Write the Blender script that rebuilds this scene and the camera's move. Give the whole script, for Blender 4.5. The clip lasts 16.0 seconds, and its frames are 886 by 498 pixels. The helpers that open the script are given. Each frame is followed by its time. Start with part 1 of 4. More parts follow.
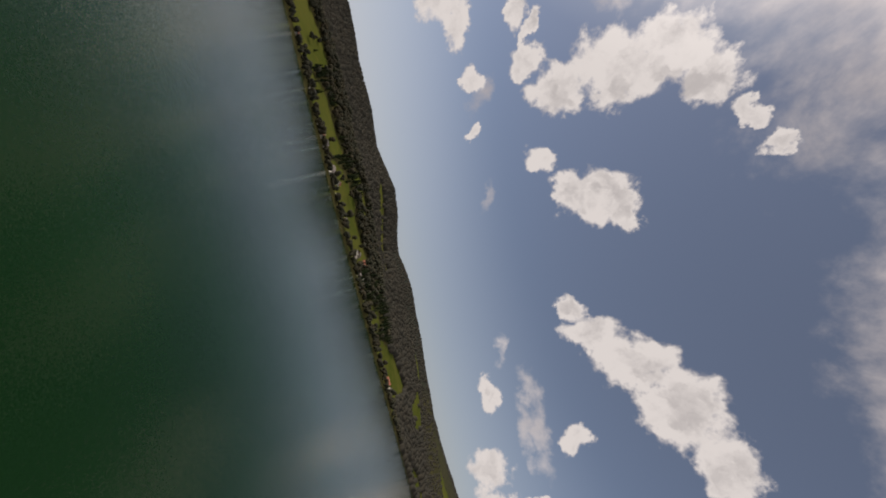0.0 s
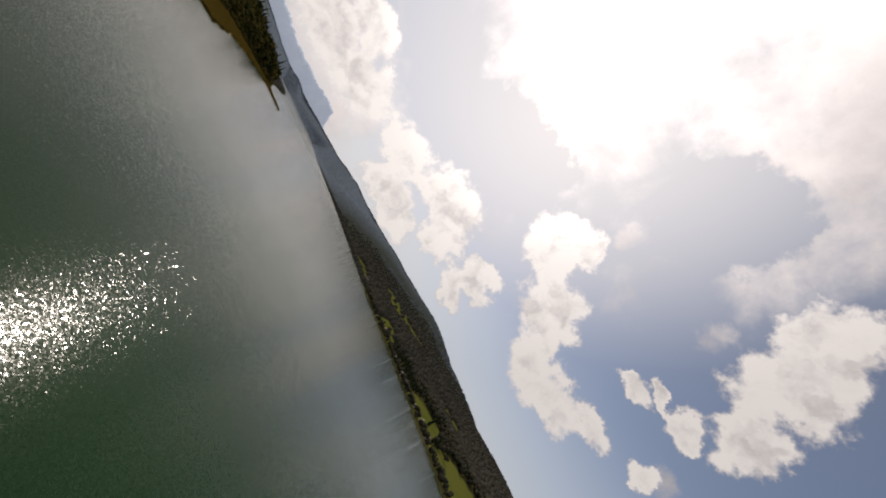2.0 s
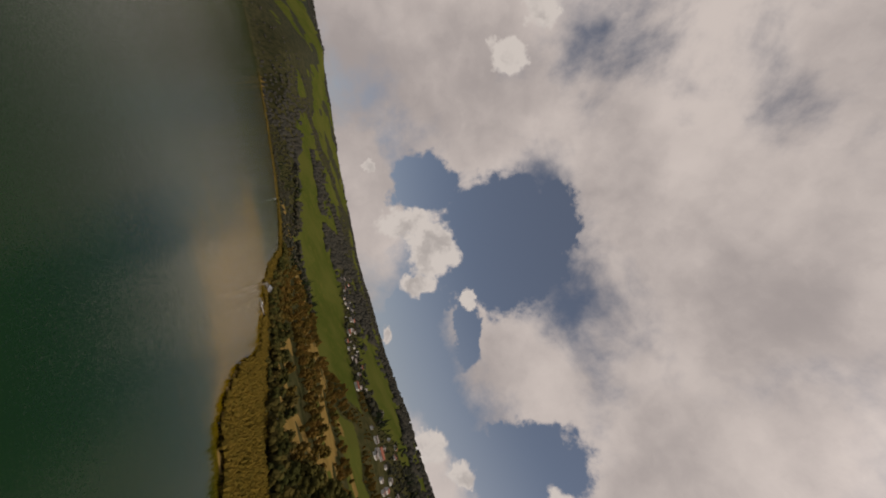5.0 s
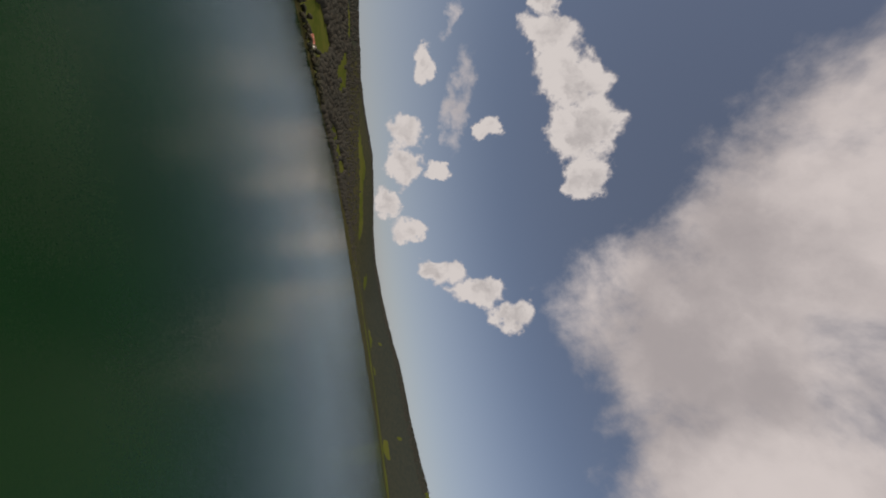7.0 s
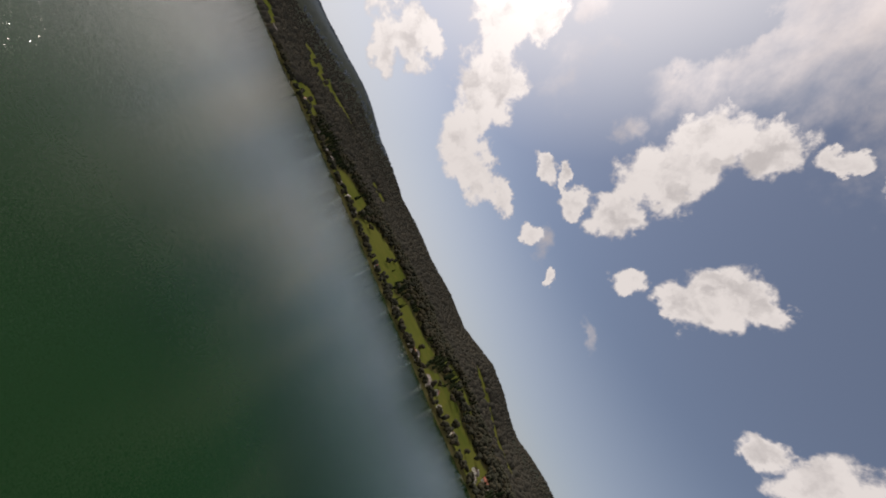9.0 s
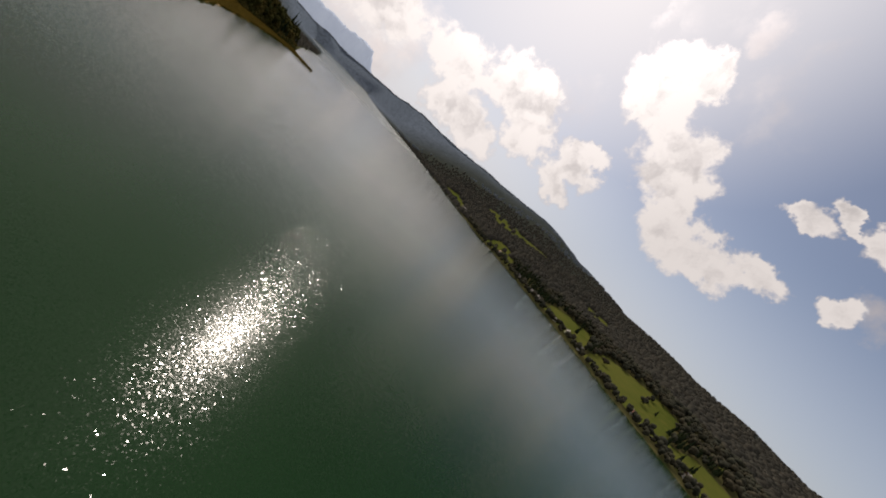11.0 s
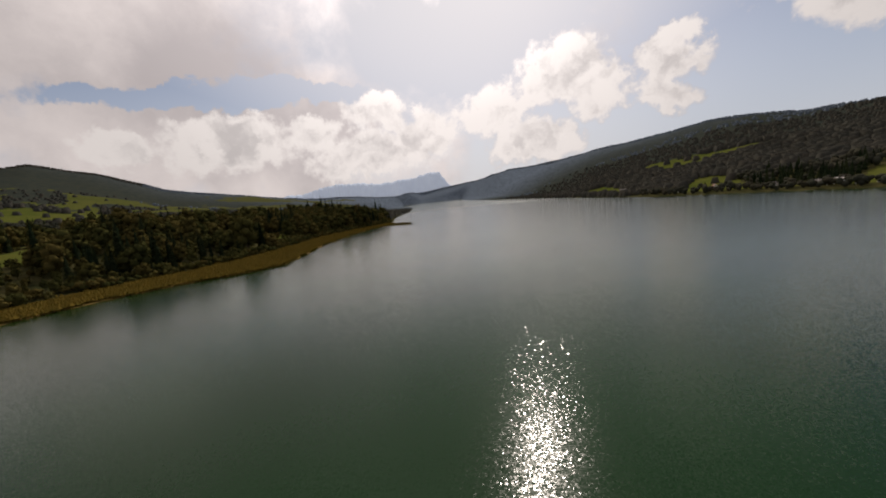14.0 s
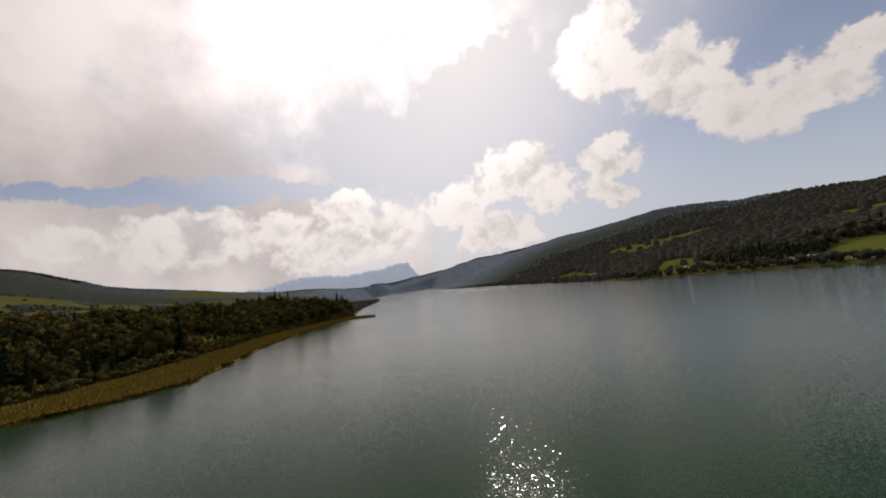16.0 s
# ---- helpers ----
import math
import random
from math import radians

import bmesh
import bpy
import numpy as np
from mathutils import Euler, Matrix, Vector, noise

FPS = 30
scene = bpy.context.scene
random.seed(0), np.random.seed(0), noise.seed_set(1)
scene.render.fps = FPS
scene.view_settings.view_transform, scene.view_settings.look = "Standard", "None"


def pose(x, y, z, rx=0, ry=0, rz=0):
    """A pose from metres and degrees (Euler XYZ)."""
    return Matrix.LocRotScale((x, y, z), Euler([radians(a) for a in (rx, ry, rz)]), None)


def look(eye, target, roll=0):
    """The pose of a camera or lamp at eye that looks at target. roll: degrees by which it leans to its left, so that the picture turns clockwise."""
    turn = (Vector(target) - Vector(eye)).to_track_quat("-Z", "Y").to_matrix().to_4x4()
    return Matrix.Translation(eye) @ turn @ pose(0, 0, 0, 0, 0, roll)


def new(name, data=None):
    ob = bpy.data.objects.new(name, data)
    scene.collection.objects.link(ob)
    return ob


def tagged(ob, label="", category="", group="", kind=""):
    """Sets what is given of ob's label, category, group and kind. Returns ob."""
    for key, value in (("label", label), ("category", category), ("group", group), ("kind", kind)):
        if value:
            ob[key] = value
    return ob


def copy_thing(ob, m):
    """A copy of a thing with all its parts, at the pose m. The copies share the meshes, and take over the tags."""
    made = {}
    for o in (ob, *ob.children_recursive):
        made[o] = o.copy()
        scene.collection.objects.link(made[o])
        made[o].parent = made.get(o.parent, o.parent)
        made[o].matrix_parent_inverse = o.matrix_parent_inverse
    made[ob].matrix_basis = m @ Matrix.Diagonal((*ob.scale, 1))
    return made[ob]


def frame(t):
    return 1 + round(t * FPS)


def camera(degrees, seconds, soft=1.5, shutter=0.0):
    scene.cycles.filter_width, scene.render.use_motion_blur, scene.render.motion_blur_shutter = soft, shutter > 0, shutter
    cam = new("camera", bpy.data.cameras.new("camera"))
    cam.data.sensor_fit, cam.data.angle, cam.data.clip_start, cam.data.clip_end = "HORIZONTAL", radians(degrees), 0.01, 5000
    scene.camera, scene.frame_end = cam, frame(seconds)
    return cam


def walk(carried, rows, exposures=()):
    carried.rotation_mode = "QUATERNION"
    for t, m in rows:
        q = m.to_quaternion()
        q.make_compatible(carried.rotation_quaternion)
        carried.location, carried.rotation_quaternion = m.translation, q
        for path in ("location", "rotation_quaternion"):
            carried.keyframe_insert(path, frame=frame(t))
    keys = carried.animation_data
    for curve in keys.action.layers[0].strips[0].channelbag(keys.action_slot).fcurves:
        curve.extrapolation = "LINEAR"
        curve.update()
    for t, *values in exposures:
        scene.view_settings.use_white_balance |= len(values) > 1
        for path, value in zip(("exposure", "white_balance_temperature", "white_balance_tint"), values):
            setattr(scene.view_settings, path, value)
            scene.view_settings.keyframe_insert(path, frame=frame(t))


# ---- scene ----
cam = camera(103.0, 16.0, soft=1.9)
# seconds, x, y, z, heading (left of +y), pitch, bank to the left
PATH = [
    (0.00, 124.3, 39.7, 35.7, -68.38, 11.15, 76.76),
    (0.50, 133.9, 46.9, 35.4, -51.97, 7.76, 69.52),
    (1.00, 141.1, 56.1, 34.0, -35.02, 6.37, 63.33),
    (1.50, 145.3, 67.5, 33.2, -18.21, 7.20, 61.01),
    (2.00, 147.3, 79.9, 33.5, -1.46, 11.67, 65.91),
    (2.50, 145.9, 92.2, 34.4, 17.40, 16.50, 70.38),
    (3.00, 140.3, 103.0, 35.0, 39.98, 19.03, 74.57),
    (3.50, 131.4, 112.2, 36.1, 61.67, 16.95, 70.97),
    (4.00, 120.2, 117.5, 37.6, 86.85, 16.97, 73.76),
    (4.50, 108.5, 118.3, 38.6, 111.46, 18.10, 75.24),
    (5.00, 97.5, 113.8, 39.5, 136.57, 19.80, 76.79),
    (5.20, 93.7, 110.8, 40.0, 146.99, 20.09, 77.86),
    (5.50, 88.4, 106.8, 40.5, 162.40, 19.86, 78.91),
    (5.80, 85.9, 100.5, 41.6, 177.95, 19.00, 80.10),
    (6.10, 85.9, 92.9, 42.9, 193.53, 17.67, 81.25),
    (6.40, 88.0, 85.3, 44.6, 209.05, 16.05, 82.14),
    (6.70, 91.9, 78.6, 46.1, 224.40, 14.31, 82.56),
    (7.00, 97.2, 74.2, 47.5, 239.46, 12.62, 82.31),
    (7.30, 103.5, 73.0, 48.3, 254.14, 11.15, 81.19),
    (7.50, 108.0, 72.7, 48.7, 263.66, 10.38, 79.85),
    (8.00, 119.1, 74.5, 50.1, 285.99, 8.72, 74.84),
    (8.50, 128.1, 80.3, 49.3, 305.08, 7.18, 69.65),
    (9.00, 132.6, 89.8, 48.9, 320.99, 6.31, 64.80),
    (9.20, 134.4, 93.8, 48.9, 327.05, 6.98, 65.10),
    (9.50, 137.1, 99.8, 48.4, 335.00, 5.90, 62.77),
    (9.80, 139.5, 106.0, 48.0, 340.96, 3.61, 60.70),
    (10.10, 141.5, 112.3, 47.5, 345.52, 0.54, 58.45),
    (10.40, 143.0, 118.9, 46.9, 349.26, -2.92, 55.59),
    (10.70, 143.8, 125.8, 46.1, 352.74, -6.36, 51.67),
    (11.00, 143.8, 132.7, 45.3, 356.53, -9.35, 46.26),
    (11.30, 142.9, 139.9, 44.0, 361.23, -11.50, 38.90),
    (11.50, 142.2, 144.3, 43.1, 364.58, -13.19, 33.82),
    (12.00, 139.3, 156.2, 41.9, 374.66, -14.72, 18.60),
    (12.50, 135.4, 167.8, 39.4, 382.18, -14.52, 8.05),
    (13.00, 131.6, 178.0, 37.5, 384.67, -12.61, 6.57),
    (13.50, 128.1, 187.1, 35.6, 384.47, -10.00, 1.57),
    (14.00, 123.7, 199.1, 33.9, 385.21, -8.15, -6.34),
    (14.50, 118.6, 210.4, 32.2, 385.33, -3.45, -11.07),
    (15.00, 114.1, 221.2, 30.8, 383.28, 2.12, -11.10),
    (15.50, 110.2, 231.0, 31.1, 380.52, 5.54, -10.79),
    (16.00, 106.2, 243.0, 31.8, 378.54, 5.63, -7.80),
]

def flight(x, y, z, heading, pitch, bank):
    return pose(x, y, z, 0, 0, heading) @ pose(0, 0, 0, 90 + pitch) @ pose(0, 0, 0, 0, 0, bank)


walk(cam, [(t, flight(*row)) for t, *row in PATH], [(0.0, -0.1, 6700, 16), (2.6, -0.12, 6750, 15), (3.6, -0.33, 6980, 16), (5.2, -0.38, 6980, 16), (7.3, -0.2, 6680, 16), (8.6, 0.0, 6680, 16), (11.5, -0.05, 6700, 16), (13.0, -0.12, 6700, 16), (16.0, -0.16, 6700, 16)])

# ---- sky, clouds and sun ----
SUN_AZ, SUN_EL = 12.0, 40.5


def toward(az, el):
    a, e = radians(az), radians(el)
    return Vector((-math.sin(a) * math.cos(e), math.cos(a) * math.cos(e), math.sin(e)))


class Graph:
    """Short calls for node trees."""

    def __init__(self, tree):
        self.tree = tree

    def node(self, kind, **values):
        n = self.tree.nodes.new(kind)
        for key, value in values.items():
            setattr(n, key, value)
        return n

    def put(self, socket, value):
        if hasattr(value, "is_linked"):
            self.tree.links.new(value, socket)
        else:
            socket.default_value = value

    def math(self, op, a, b=0.0, c=0.0, clamp=False):
        n = self.node("ShaderNodeMath", operation=op, use_clamp=clamp)
        for i, v in enumerate((a, b, c)):
            self.put(n.inputs[i], v)
        return n.outputs[0]

    def vec(self, op, a, b):
        n = self.node("ShaderNodeVectorMath", operation=op)
        self.put(n.inputs[0], a)
        self.put(n.inputs[1], b)
        return n.outputs["Value"] if op in ("DOT_PRODUCT", "LENGTH", "DISTANCE") else n.outputs[0]

    def noise(self, vector, scale, detail=4.0, rough=0.55, warp=0.0):
        n = self.node("ShaderNodeTexNoise")
        self.put(n.inputs["Vector"], vector)
        self.put(n.inputs["Scale"], scale)
        self.put(n.inputs["Detail"], detail)
        self.put(n.inputs["Roughness"], rough)
        self.put(n.inputs["Distortion"], warp)
        return n.outputs["Fac"]

    def ramp(self, value, lo, hi, out_lo=0.0, out_hi=1.0):
        n = self.node("ShaderNodeMapRange", interpolation_type="SMOOTHSTEP")
        for i, v in enumerate((value, lo, hi, out_lo, out_hi)):
            self.put(n.inputs[i], v)
        return n.outputs[0]

    def mix(self, fac, a, b):
        n = self.node("ShaderNodeMix", data_type="RGBA")
        self.put(n.inputs[0], fac)
        self.put(n.inputs[6], a)
        self.put(n.inputs[7], b)
        return n.outputs[2]


world = bpy.data.worlds.new("lake_sky")
scene.world = world
world.use_nodes = True
world.node_tree.nodes.clear()
W = Graph(world.node_tree)
sky = W.node("ShaderNodeTexSky", sky_type="NISHITA", sun_disc=False, sun_elevation=radians(SUN_EL),
             sun_rotation=radians(-SUN_AZ), altitude=480.0, air_density=1.0, dust_density=1.6, ozone_density=1.3)
way = W.node("ShaderNodeTexCoord").outputs["Generated"]
sep = W.node("ShaderNodeSeparateXYZ")
W.put(sep.inputs[0], way)
up = sep.outputs["Z"]
# domain warp gives the cloud edges their cauliflower outline
puff = W.node("ShaderNodeTexNoise")
W.put(puff.inputs["Vector"], way)
W.put(puff.inputs["Scale"], 7.0)
W.put(puff.inputs["Detail"], 5.0)
W.put(puff.inputs["Roughness"], 0.6)
shift = W.vec("SCALE", W.vec("SUBTRACT", puff.outputs["Color"], (0.5, 0.5, 0.5)), (0, 0, 0))
shift.node.inputs["Scale"].default_value = 0.085
curl = W.node("ShaderNodeTexNoise")
W.put(curl.inputs["Vector"], way)
W.put(curl.inputs["Scale"], 24.0)
W.put(curl.inputs["Detail"], 6.0)
W.put(curl.inputs["Roughness"], 0.62)
crimp = W.vec("SCALE", W.vec("SUBTRACT", curl.outputs["Color"], (0.5, 0.5, 0.5)), (0, 0, 0))
crimp.node.inputs["Scale"].default_value = 0.062
warped = W.vec("ADD", W.vec("ADD", way, shift), crimp)


def blob(az, el, wide, high, tilt=0.0):
    """A soft lens of cloud: 1 at its middle, 0 at its rim (degrees; tilt lifts its left end)."""
    d = toward(az, el)
    right = Vector((math.cos(radians(az)), math.sin(radians(az)), 0))
    top = right.cross(d)
    c, s = math.cos(radians(tilt)), math.sin(radians(tilt))
    a, b = right * c - top * s, right * s + top * c
    x = W.math("MULTIPLY", W.vec("DOT_PRODUCT", warped, tuple(a)), 1 / math.sin(radians(wide)))
    y = W.math("MULTIPLY", W.vec("DOT_PRODUCT", warped, tuple(b)), 1 / math.sin(radians(high)))
    rr = W.math("ADD", W.math("MULTIPLY", x, x), W.math("MULTIPLY", y, y))
    behind = W.math("LESS_THAN", W.vec("DOT_PRODUCT", way, tuple(d)), 0.3)
    return W.math("MAXIMUM", W.math("SUBTRACT", W.math("SUBTRACT", 1.0, rr), W.math("MULTIPLY", behind, 9.0)), -3.0)


def union(items):
    items = list(items)
    total = items[0]
    for item in items[1:]:
        total = W.math("SMOOTH_MAX", total, item, 0.25)
    return total


# bright heaps of cumulus
heaps = union(blob(*c) for c in (
    (-35, 26, 2.5, 1.6, -16), (-41, 28, 2.0, 2.5, 16), (-46, 32, 3.4, 4.4, 17), (-44, 39, 4.8, 5.9, 16), (-42, 45, 4.6, 4.6, 15),
    (-48, 50, 3.4, 3.6, 18), (-56, 54, 2.1, 1.4, -43), (-63, 56, 1.7, 1.6, 26),
    (-57, 29, 2.4, 1.8, -41), (-64, 32, 3.6, 2.7, 23), (-66, 36, 4.4, 5.0, 24), (-70, 39, 2.7, 2.3, 26),
    (-14, 25, 4.2, 3.2, 25), (-18, 22, 6.4, 5.2, 25), (-22, 19, 4.0, 3.6, 25), (-25, 16, 5.4, 4.2, 27), (-31, 16, 4.2, 3.0, 15), (-35, 18, 3.4, 2.0, 8), (-9, 28, 5.4, 5.0, 22), (-12, 32, 3.0, 3.0, 23),
    (-33, 26, 2.2, 1.1, -32), (-43, 20, 2.0, 1.6, 30), (-51, 20, 1.3, 0.9, 31), (-37, 28, 2.4, 0.9, 21),
    (-8, 14, 4.8, 3.1, 23), (0, 12, 4.8, 4.4, 22), (-8, 10, 4.0, 2.4, 24),
    (-83, 28, 2.5, 2.1, 6), (-88, 29, 2.8, 4.5, 8), (-95, 33, 4.4, 5.3, 30), (-103, 35, 5.1, 4.8, 13), (-111, 35, 3.2, 3.4, 15),
    (-92, 12, 2.6, 1.8, 9), (-101, 21, 2.2, 1.9, 11), (-101, 9, 2.4, 2.9, 11), (-106, 8, 2.9, 2.9, 12), (-108, 13, 1.4, 2.2, 12),
    (-112, 5, 2.9, 2.2, 12), (-117, 7, 2.4, 2.8, 13), (-124, 12, 2.2, 3.4, 15), (-128, 17, 2.4, 4.2, 17), (-133, 22, 2.7, 3.7, 19),
    (66, 10, 3.4, 1.9), (53, 10, 9.6, 4.2), (43, 11, 4.8, 3.0), (33, 14, 5.3, 2.7), (26, 10, 5.3, 4.8), (15, 12, 6.1, 4.0),
    (5, 16, 6.1, 4.6, 10), (-9, 16, 3.3, 2.7, 12), (9, 7, 7.2, 3.7, 9), (36, 8, 8.8, 4.0),
    (137, 18, 5.3, 4.0, 11), (142, 15, 2.7, 4.9, 10), (132, 15, 1.9, 3.4, 13), (127, 22, 2.1, 1.3, 14), (125, 8, 1.6, 0.8, 15),
    (94, 22, 3.5, 2.3, 24), (152, 10, 1.4, 1.0, 7), (108, 8, 2.7, 3.9, 19), (103, 12, 1.9, 1.7, 21),
    (175, 37, 4.4, 2.2), (167, 33, 3.1, 2.4, -46), (-178, 29, 3.2, 3.4),
))
# thin streaks and tails
wisps = union(blob(*c) for c in ((-98, 17, 7.5, 1.5, 11), (-99, 15, 4.0, 1.2, 11), (-34, 38, 2.0, 2.6, 13), (-13, 38, 2.0, 2.4, 23), (-86, 16, 3.0, 1.0, 10), (-62, 20, 3, 0.9, 25), (-45, 21, 3.4, 1.6, 25)))
# the wide grey sheet, with gaps of blue
sheet = union(blob(*c) for c in (
    (74, 44, 46, 28), (128, 56, 46, 24), (165, 26, 30, 22), (66, 22, 26, 13), (32, 50, 22, 20), (112, 26, 20, 12), (52, 10, 36, 13),
    (-128, 64, 25, 20, 52), (-146, 47, 22, 18, -47), (-168, 42, 20, 20), (92, 6, 26, 8), (150, 8, 22, 9), (-85, 88, 64, 32), (-30, 74, 20, 15), (178, 14, 18, 12),
))
holes = union(blob(*c) for c in ((135, 28, 9.0, 8.0, 11), (148, 19, 4.0, 4.6, 7), (135, 35, 6.4, 3.4, 41), (101, 21, 4.4, 7.0, 22), (95, 16, 3.8, 5.0, 13),
                                 (122, 20, 4.4, 1.8, 16), (129, 14, 2.2, 4.0, 14), (57, 16, 12, 1.3, -2), (44, 17, 9.0, 1.2, 4), (10, 25, 10.4, 6.4, -30), (20, 20, 6.0, 3.6, 38), (-18, 48, 6, 6)))
grain = W.noise(way, 2.4, 4.0, 0.5, 0.15)
fine = W.noise(way, 17.0, 8.0, 0.6)
rim = W.math("MULTIPLY", W.math("SUBTRACT", fine, 0.5), 2.7)
heap_body = W.math("ADD", heaps, rim)
heap_mask = W.ramp(heap_body, -0.20, 0.48)
sheet_edge = W.math("ADD", W.math("SUBTRACT", sheet, W.math("MULTIPLY", W.ramp(W.math("ADD", holes, rim), -1.1, 1.1), 1.7)), W.math("MULTIPLY", W.math("SUBTRACT", W.noise(way, 4.0, 6.0, 0.58, 0.2), 0.5), 2.4))
sheet_mask = W.ramp(sheet_edge, -0.05, 0.75)
# brightness: thick middles are grey, rims toward the sun are white
sunward = W.vec("DOT_PRODUCT", way, tuple(toward(SUN_AZ + 10, SUN_EL + 3)))
glow = W.ramp(sunward, 0.84, 0.99)
halo = W.ramp(sunward, 0.62, 0.98)
billow = W.noise(warped, 12.0, 6.0, 0.6)
lobes = W.noise(warped, 10.0, 5.0, 0.5)
sunside_step = tuple(toward(SUN_AZ, SUN_EL) * 0.03)
lobes_lit = W.noise(W.vec("ADD", warped, sunside_step), 10.0, 5.0, 0.5)
relief = W.math("MULTIPLY", W.math("SUBTRACT", lobes, lobes_lit), 0.9)
heap_light = W.ramp(W.math("ADD", W.math("ADD", W.math("ADD", W.math("MULTIPLY", billow, 0.5), W.math("MULTIPLY", lobes, 0.3)), relief), W.math("MULTIPLY", W.math("SUBTRACT", 0.75, W.math("MINIMUM", heaps, 1.0)), 0.24)), 0.14, 0.48)
heap_colour = W.mix(heap_light, (0.70, 0.675, 0.655, 1), (1.02, 0.985, 0.94, 1))
sheet_light = W.ramp(W.math("ADD", grain, W.math("MULTIPLY", W.math("SUBTRACT", billow, 0.5), 0.22)), 0.32, 0.68)
sheet_colour = W.mix(sheet_light, (0.60, 0.565, 0.56, 1), (1.0, 0.94, 0.90, 1))
cloud_colour = W.mix(heap_mask, sheet_colour, heap_colour)
wisp_mask = W.ramp(W.math("ADD", wisps, W.math("MULTIPLY", W.math("SUBTRACT", fine, 0.5), 3.6)), -0.2, 1.6, 0.0, 0.75)
cover = W.math("MAXIMUM", W.math("MAXIMUM", heap_mask, sheet_mask), wisp_mask)
sunside = W.ramp(sunward, -0.1, 0.8)
veil = W.math("ADD", W.math("MULTIPLY", W.ramp(up, 0.42, 0.0), W.math("MULTIPLY_ADD", sunside, 0.48, 0.30)), 0.11)
aureole = W.math("MULTIPLY", W.ramp(sunward, 0.60, 0.99), 0.80)
clear = W.mix(W.math("MAXIMUM", veil, aureole), sky.outputs[0], W.mix(aureole, (7.0, 7.7, 8.7, 1), (13.5, 13.4, 13.2, 1)))
sky_bg = W.node("ShaderNodeBackground")
W.put(sky_bg.inputs[0], clear)
sky_bg.inputs[1].default_value = 0.075
cloud_bg = W.node("ShaderNodeBackground")
W.put(cloud_bg.inputs[0], cloud_colour)
W.put(cloud_bg.inputs[1], W.math("ADD", W.math("ADD", 0.72, W.math("MULTIPLY", glow, 0.75)), W.math("MULTIPLY", halo, 0.42)))
over = W.node("ShaderNodeMixShader")
W.put(over.inputs[0], cover)
W.put(over.inputs[1], sky_bg.outputs[0])
W.put(over.inputs[2], cloud_bg.outputs[0])
W.put(W.node("ShaderNodeOutputWorld").inputs[0], over.outputs[0])

sun = new("sun", bpy.data.lights.new("sun", "SUN"))
sun.data.energy, sun.data.angle, sun.data.color = 2.8, radians(0.53), (1.0, 0.93, 0.82)
sun.matrix_world = look((0, 0, 400), Vector((0, 0, 400)) - toward(SUN_AZ, SUN_EL) * 10)

# ---- materials ----


def material(name, rough=0.8):
    m = bpy.data.materials.new(name)
    m.use_nodes = True
    g = Graph(m.node_tree)
    b = m.node_tree.nodes["Principled BSDF"]
    b.inputs["Roughness"].default_value = rough
    return m, g, b


def surface(name, dark, light, scale, rough=0.8, fine=0.0, bump=0.3, metallic=0.0, depth=0.05):
    """A two-scale mottled surface in world units, with a fine relief."""
    m, g, b = material(name, rough)
    place = g.node("ShaderNodeTexCoord").outputs["Object"]
    broad = g.noise(place, scale, 4, 0.6)
    small = g.noise(place, fine or scale * 9, 5, 0.65)
    blend = g.ramp(g.math("ADD", g.math("MULTIPLY", broad, 0.6), g.math("MULTIPLY", small, 0.4)), 0.3, 0.7)
    each = g.node("ShaderNodeObjectInfo").outputs["Random"]
    g.put(b.inputs["Base Color"], g.mix(g.math("MULTIPLY_ADD", each, 0.3, g.math("MULTIPLY", blend, 0.7)), (*dark, 1), (*light, 1)))
    g.put(b.inputs["Roughness"], g.math("MULTIPLY_ADD", small, 0.2, rough - 0.1))
    b.inputs["Metallic"].default_value = metallic
    if bump:
        n = g.node("ShaderNodeBump")
        g.put(n.inputs["Strength"], bump)
        g.put(n.inputs["Distance"], depth)
        g.put(n.inputs["Height"], small)
        g.put(b.inputs["Normal"], n.outputs[0])
    return m


def foliage(name, *colours, spread=0.7):
    """Leaves: each tree has its own tint, each clump its own shade of it."""
    m, g, b = material(name, 0.65)
    tint = g.node("ShaderNodeAttribute", attribute_name="tint").outputs["Fac"]
    each = g.node("ShaderNodeObjectInfo").outputs["Random"]
    pick = g.math("FRACT", g.math("ADD", tint, each))
    ramp = g.node("ShaderNodeValToRGB")
    steps = ramp.color_ramp
    while len(steps.elements) < len(colours):
        steps.elements.new(0.5)
    for i, colour in enumerate(colours):
        steps.elements[i].position = i / (len(colours) - 1)
        steps.elements[i].color = (*colour, 1)
    g.put(ramp.inputs[0], pick)
    island = g.node("ShaderNodeNewGeometry").outputs["Random Per Island"]
    shade = g.node("ShaderNodeHueSaturation")
    g.put(shade.inputs["Color"], ramp.outputs[0])
    g.put(shade.inputs["Value"], g.math("MULTIPLY_ADD", island, spread, 1.0 - spread / 2))
    g.put(b.inputs["Base Color"], shade.outputs[0])
    b.inputs["Specular IOR Level"].default_value = 0.0
    return m


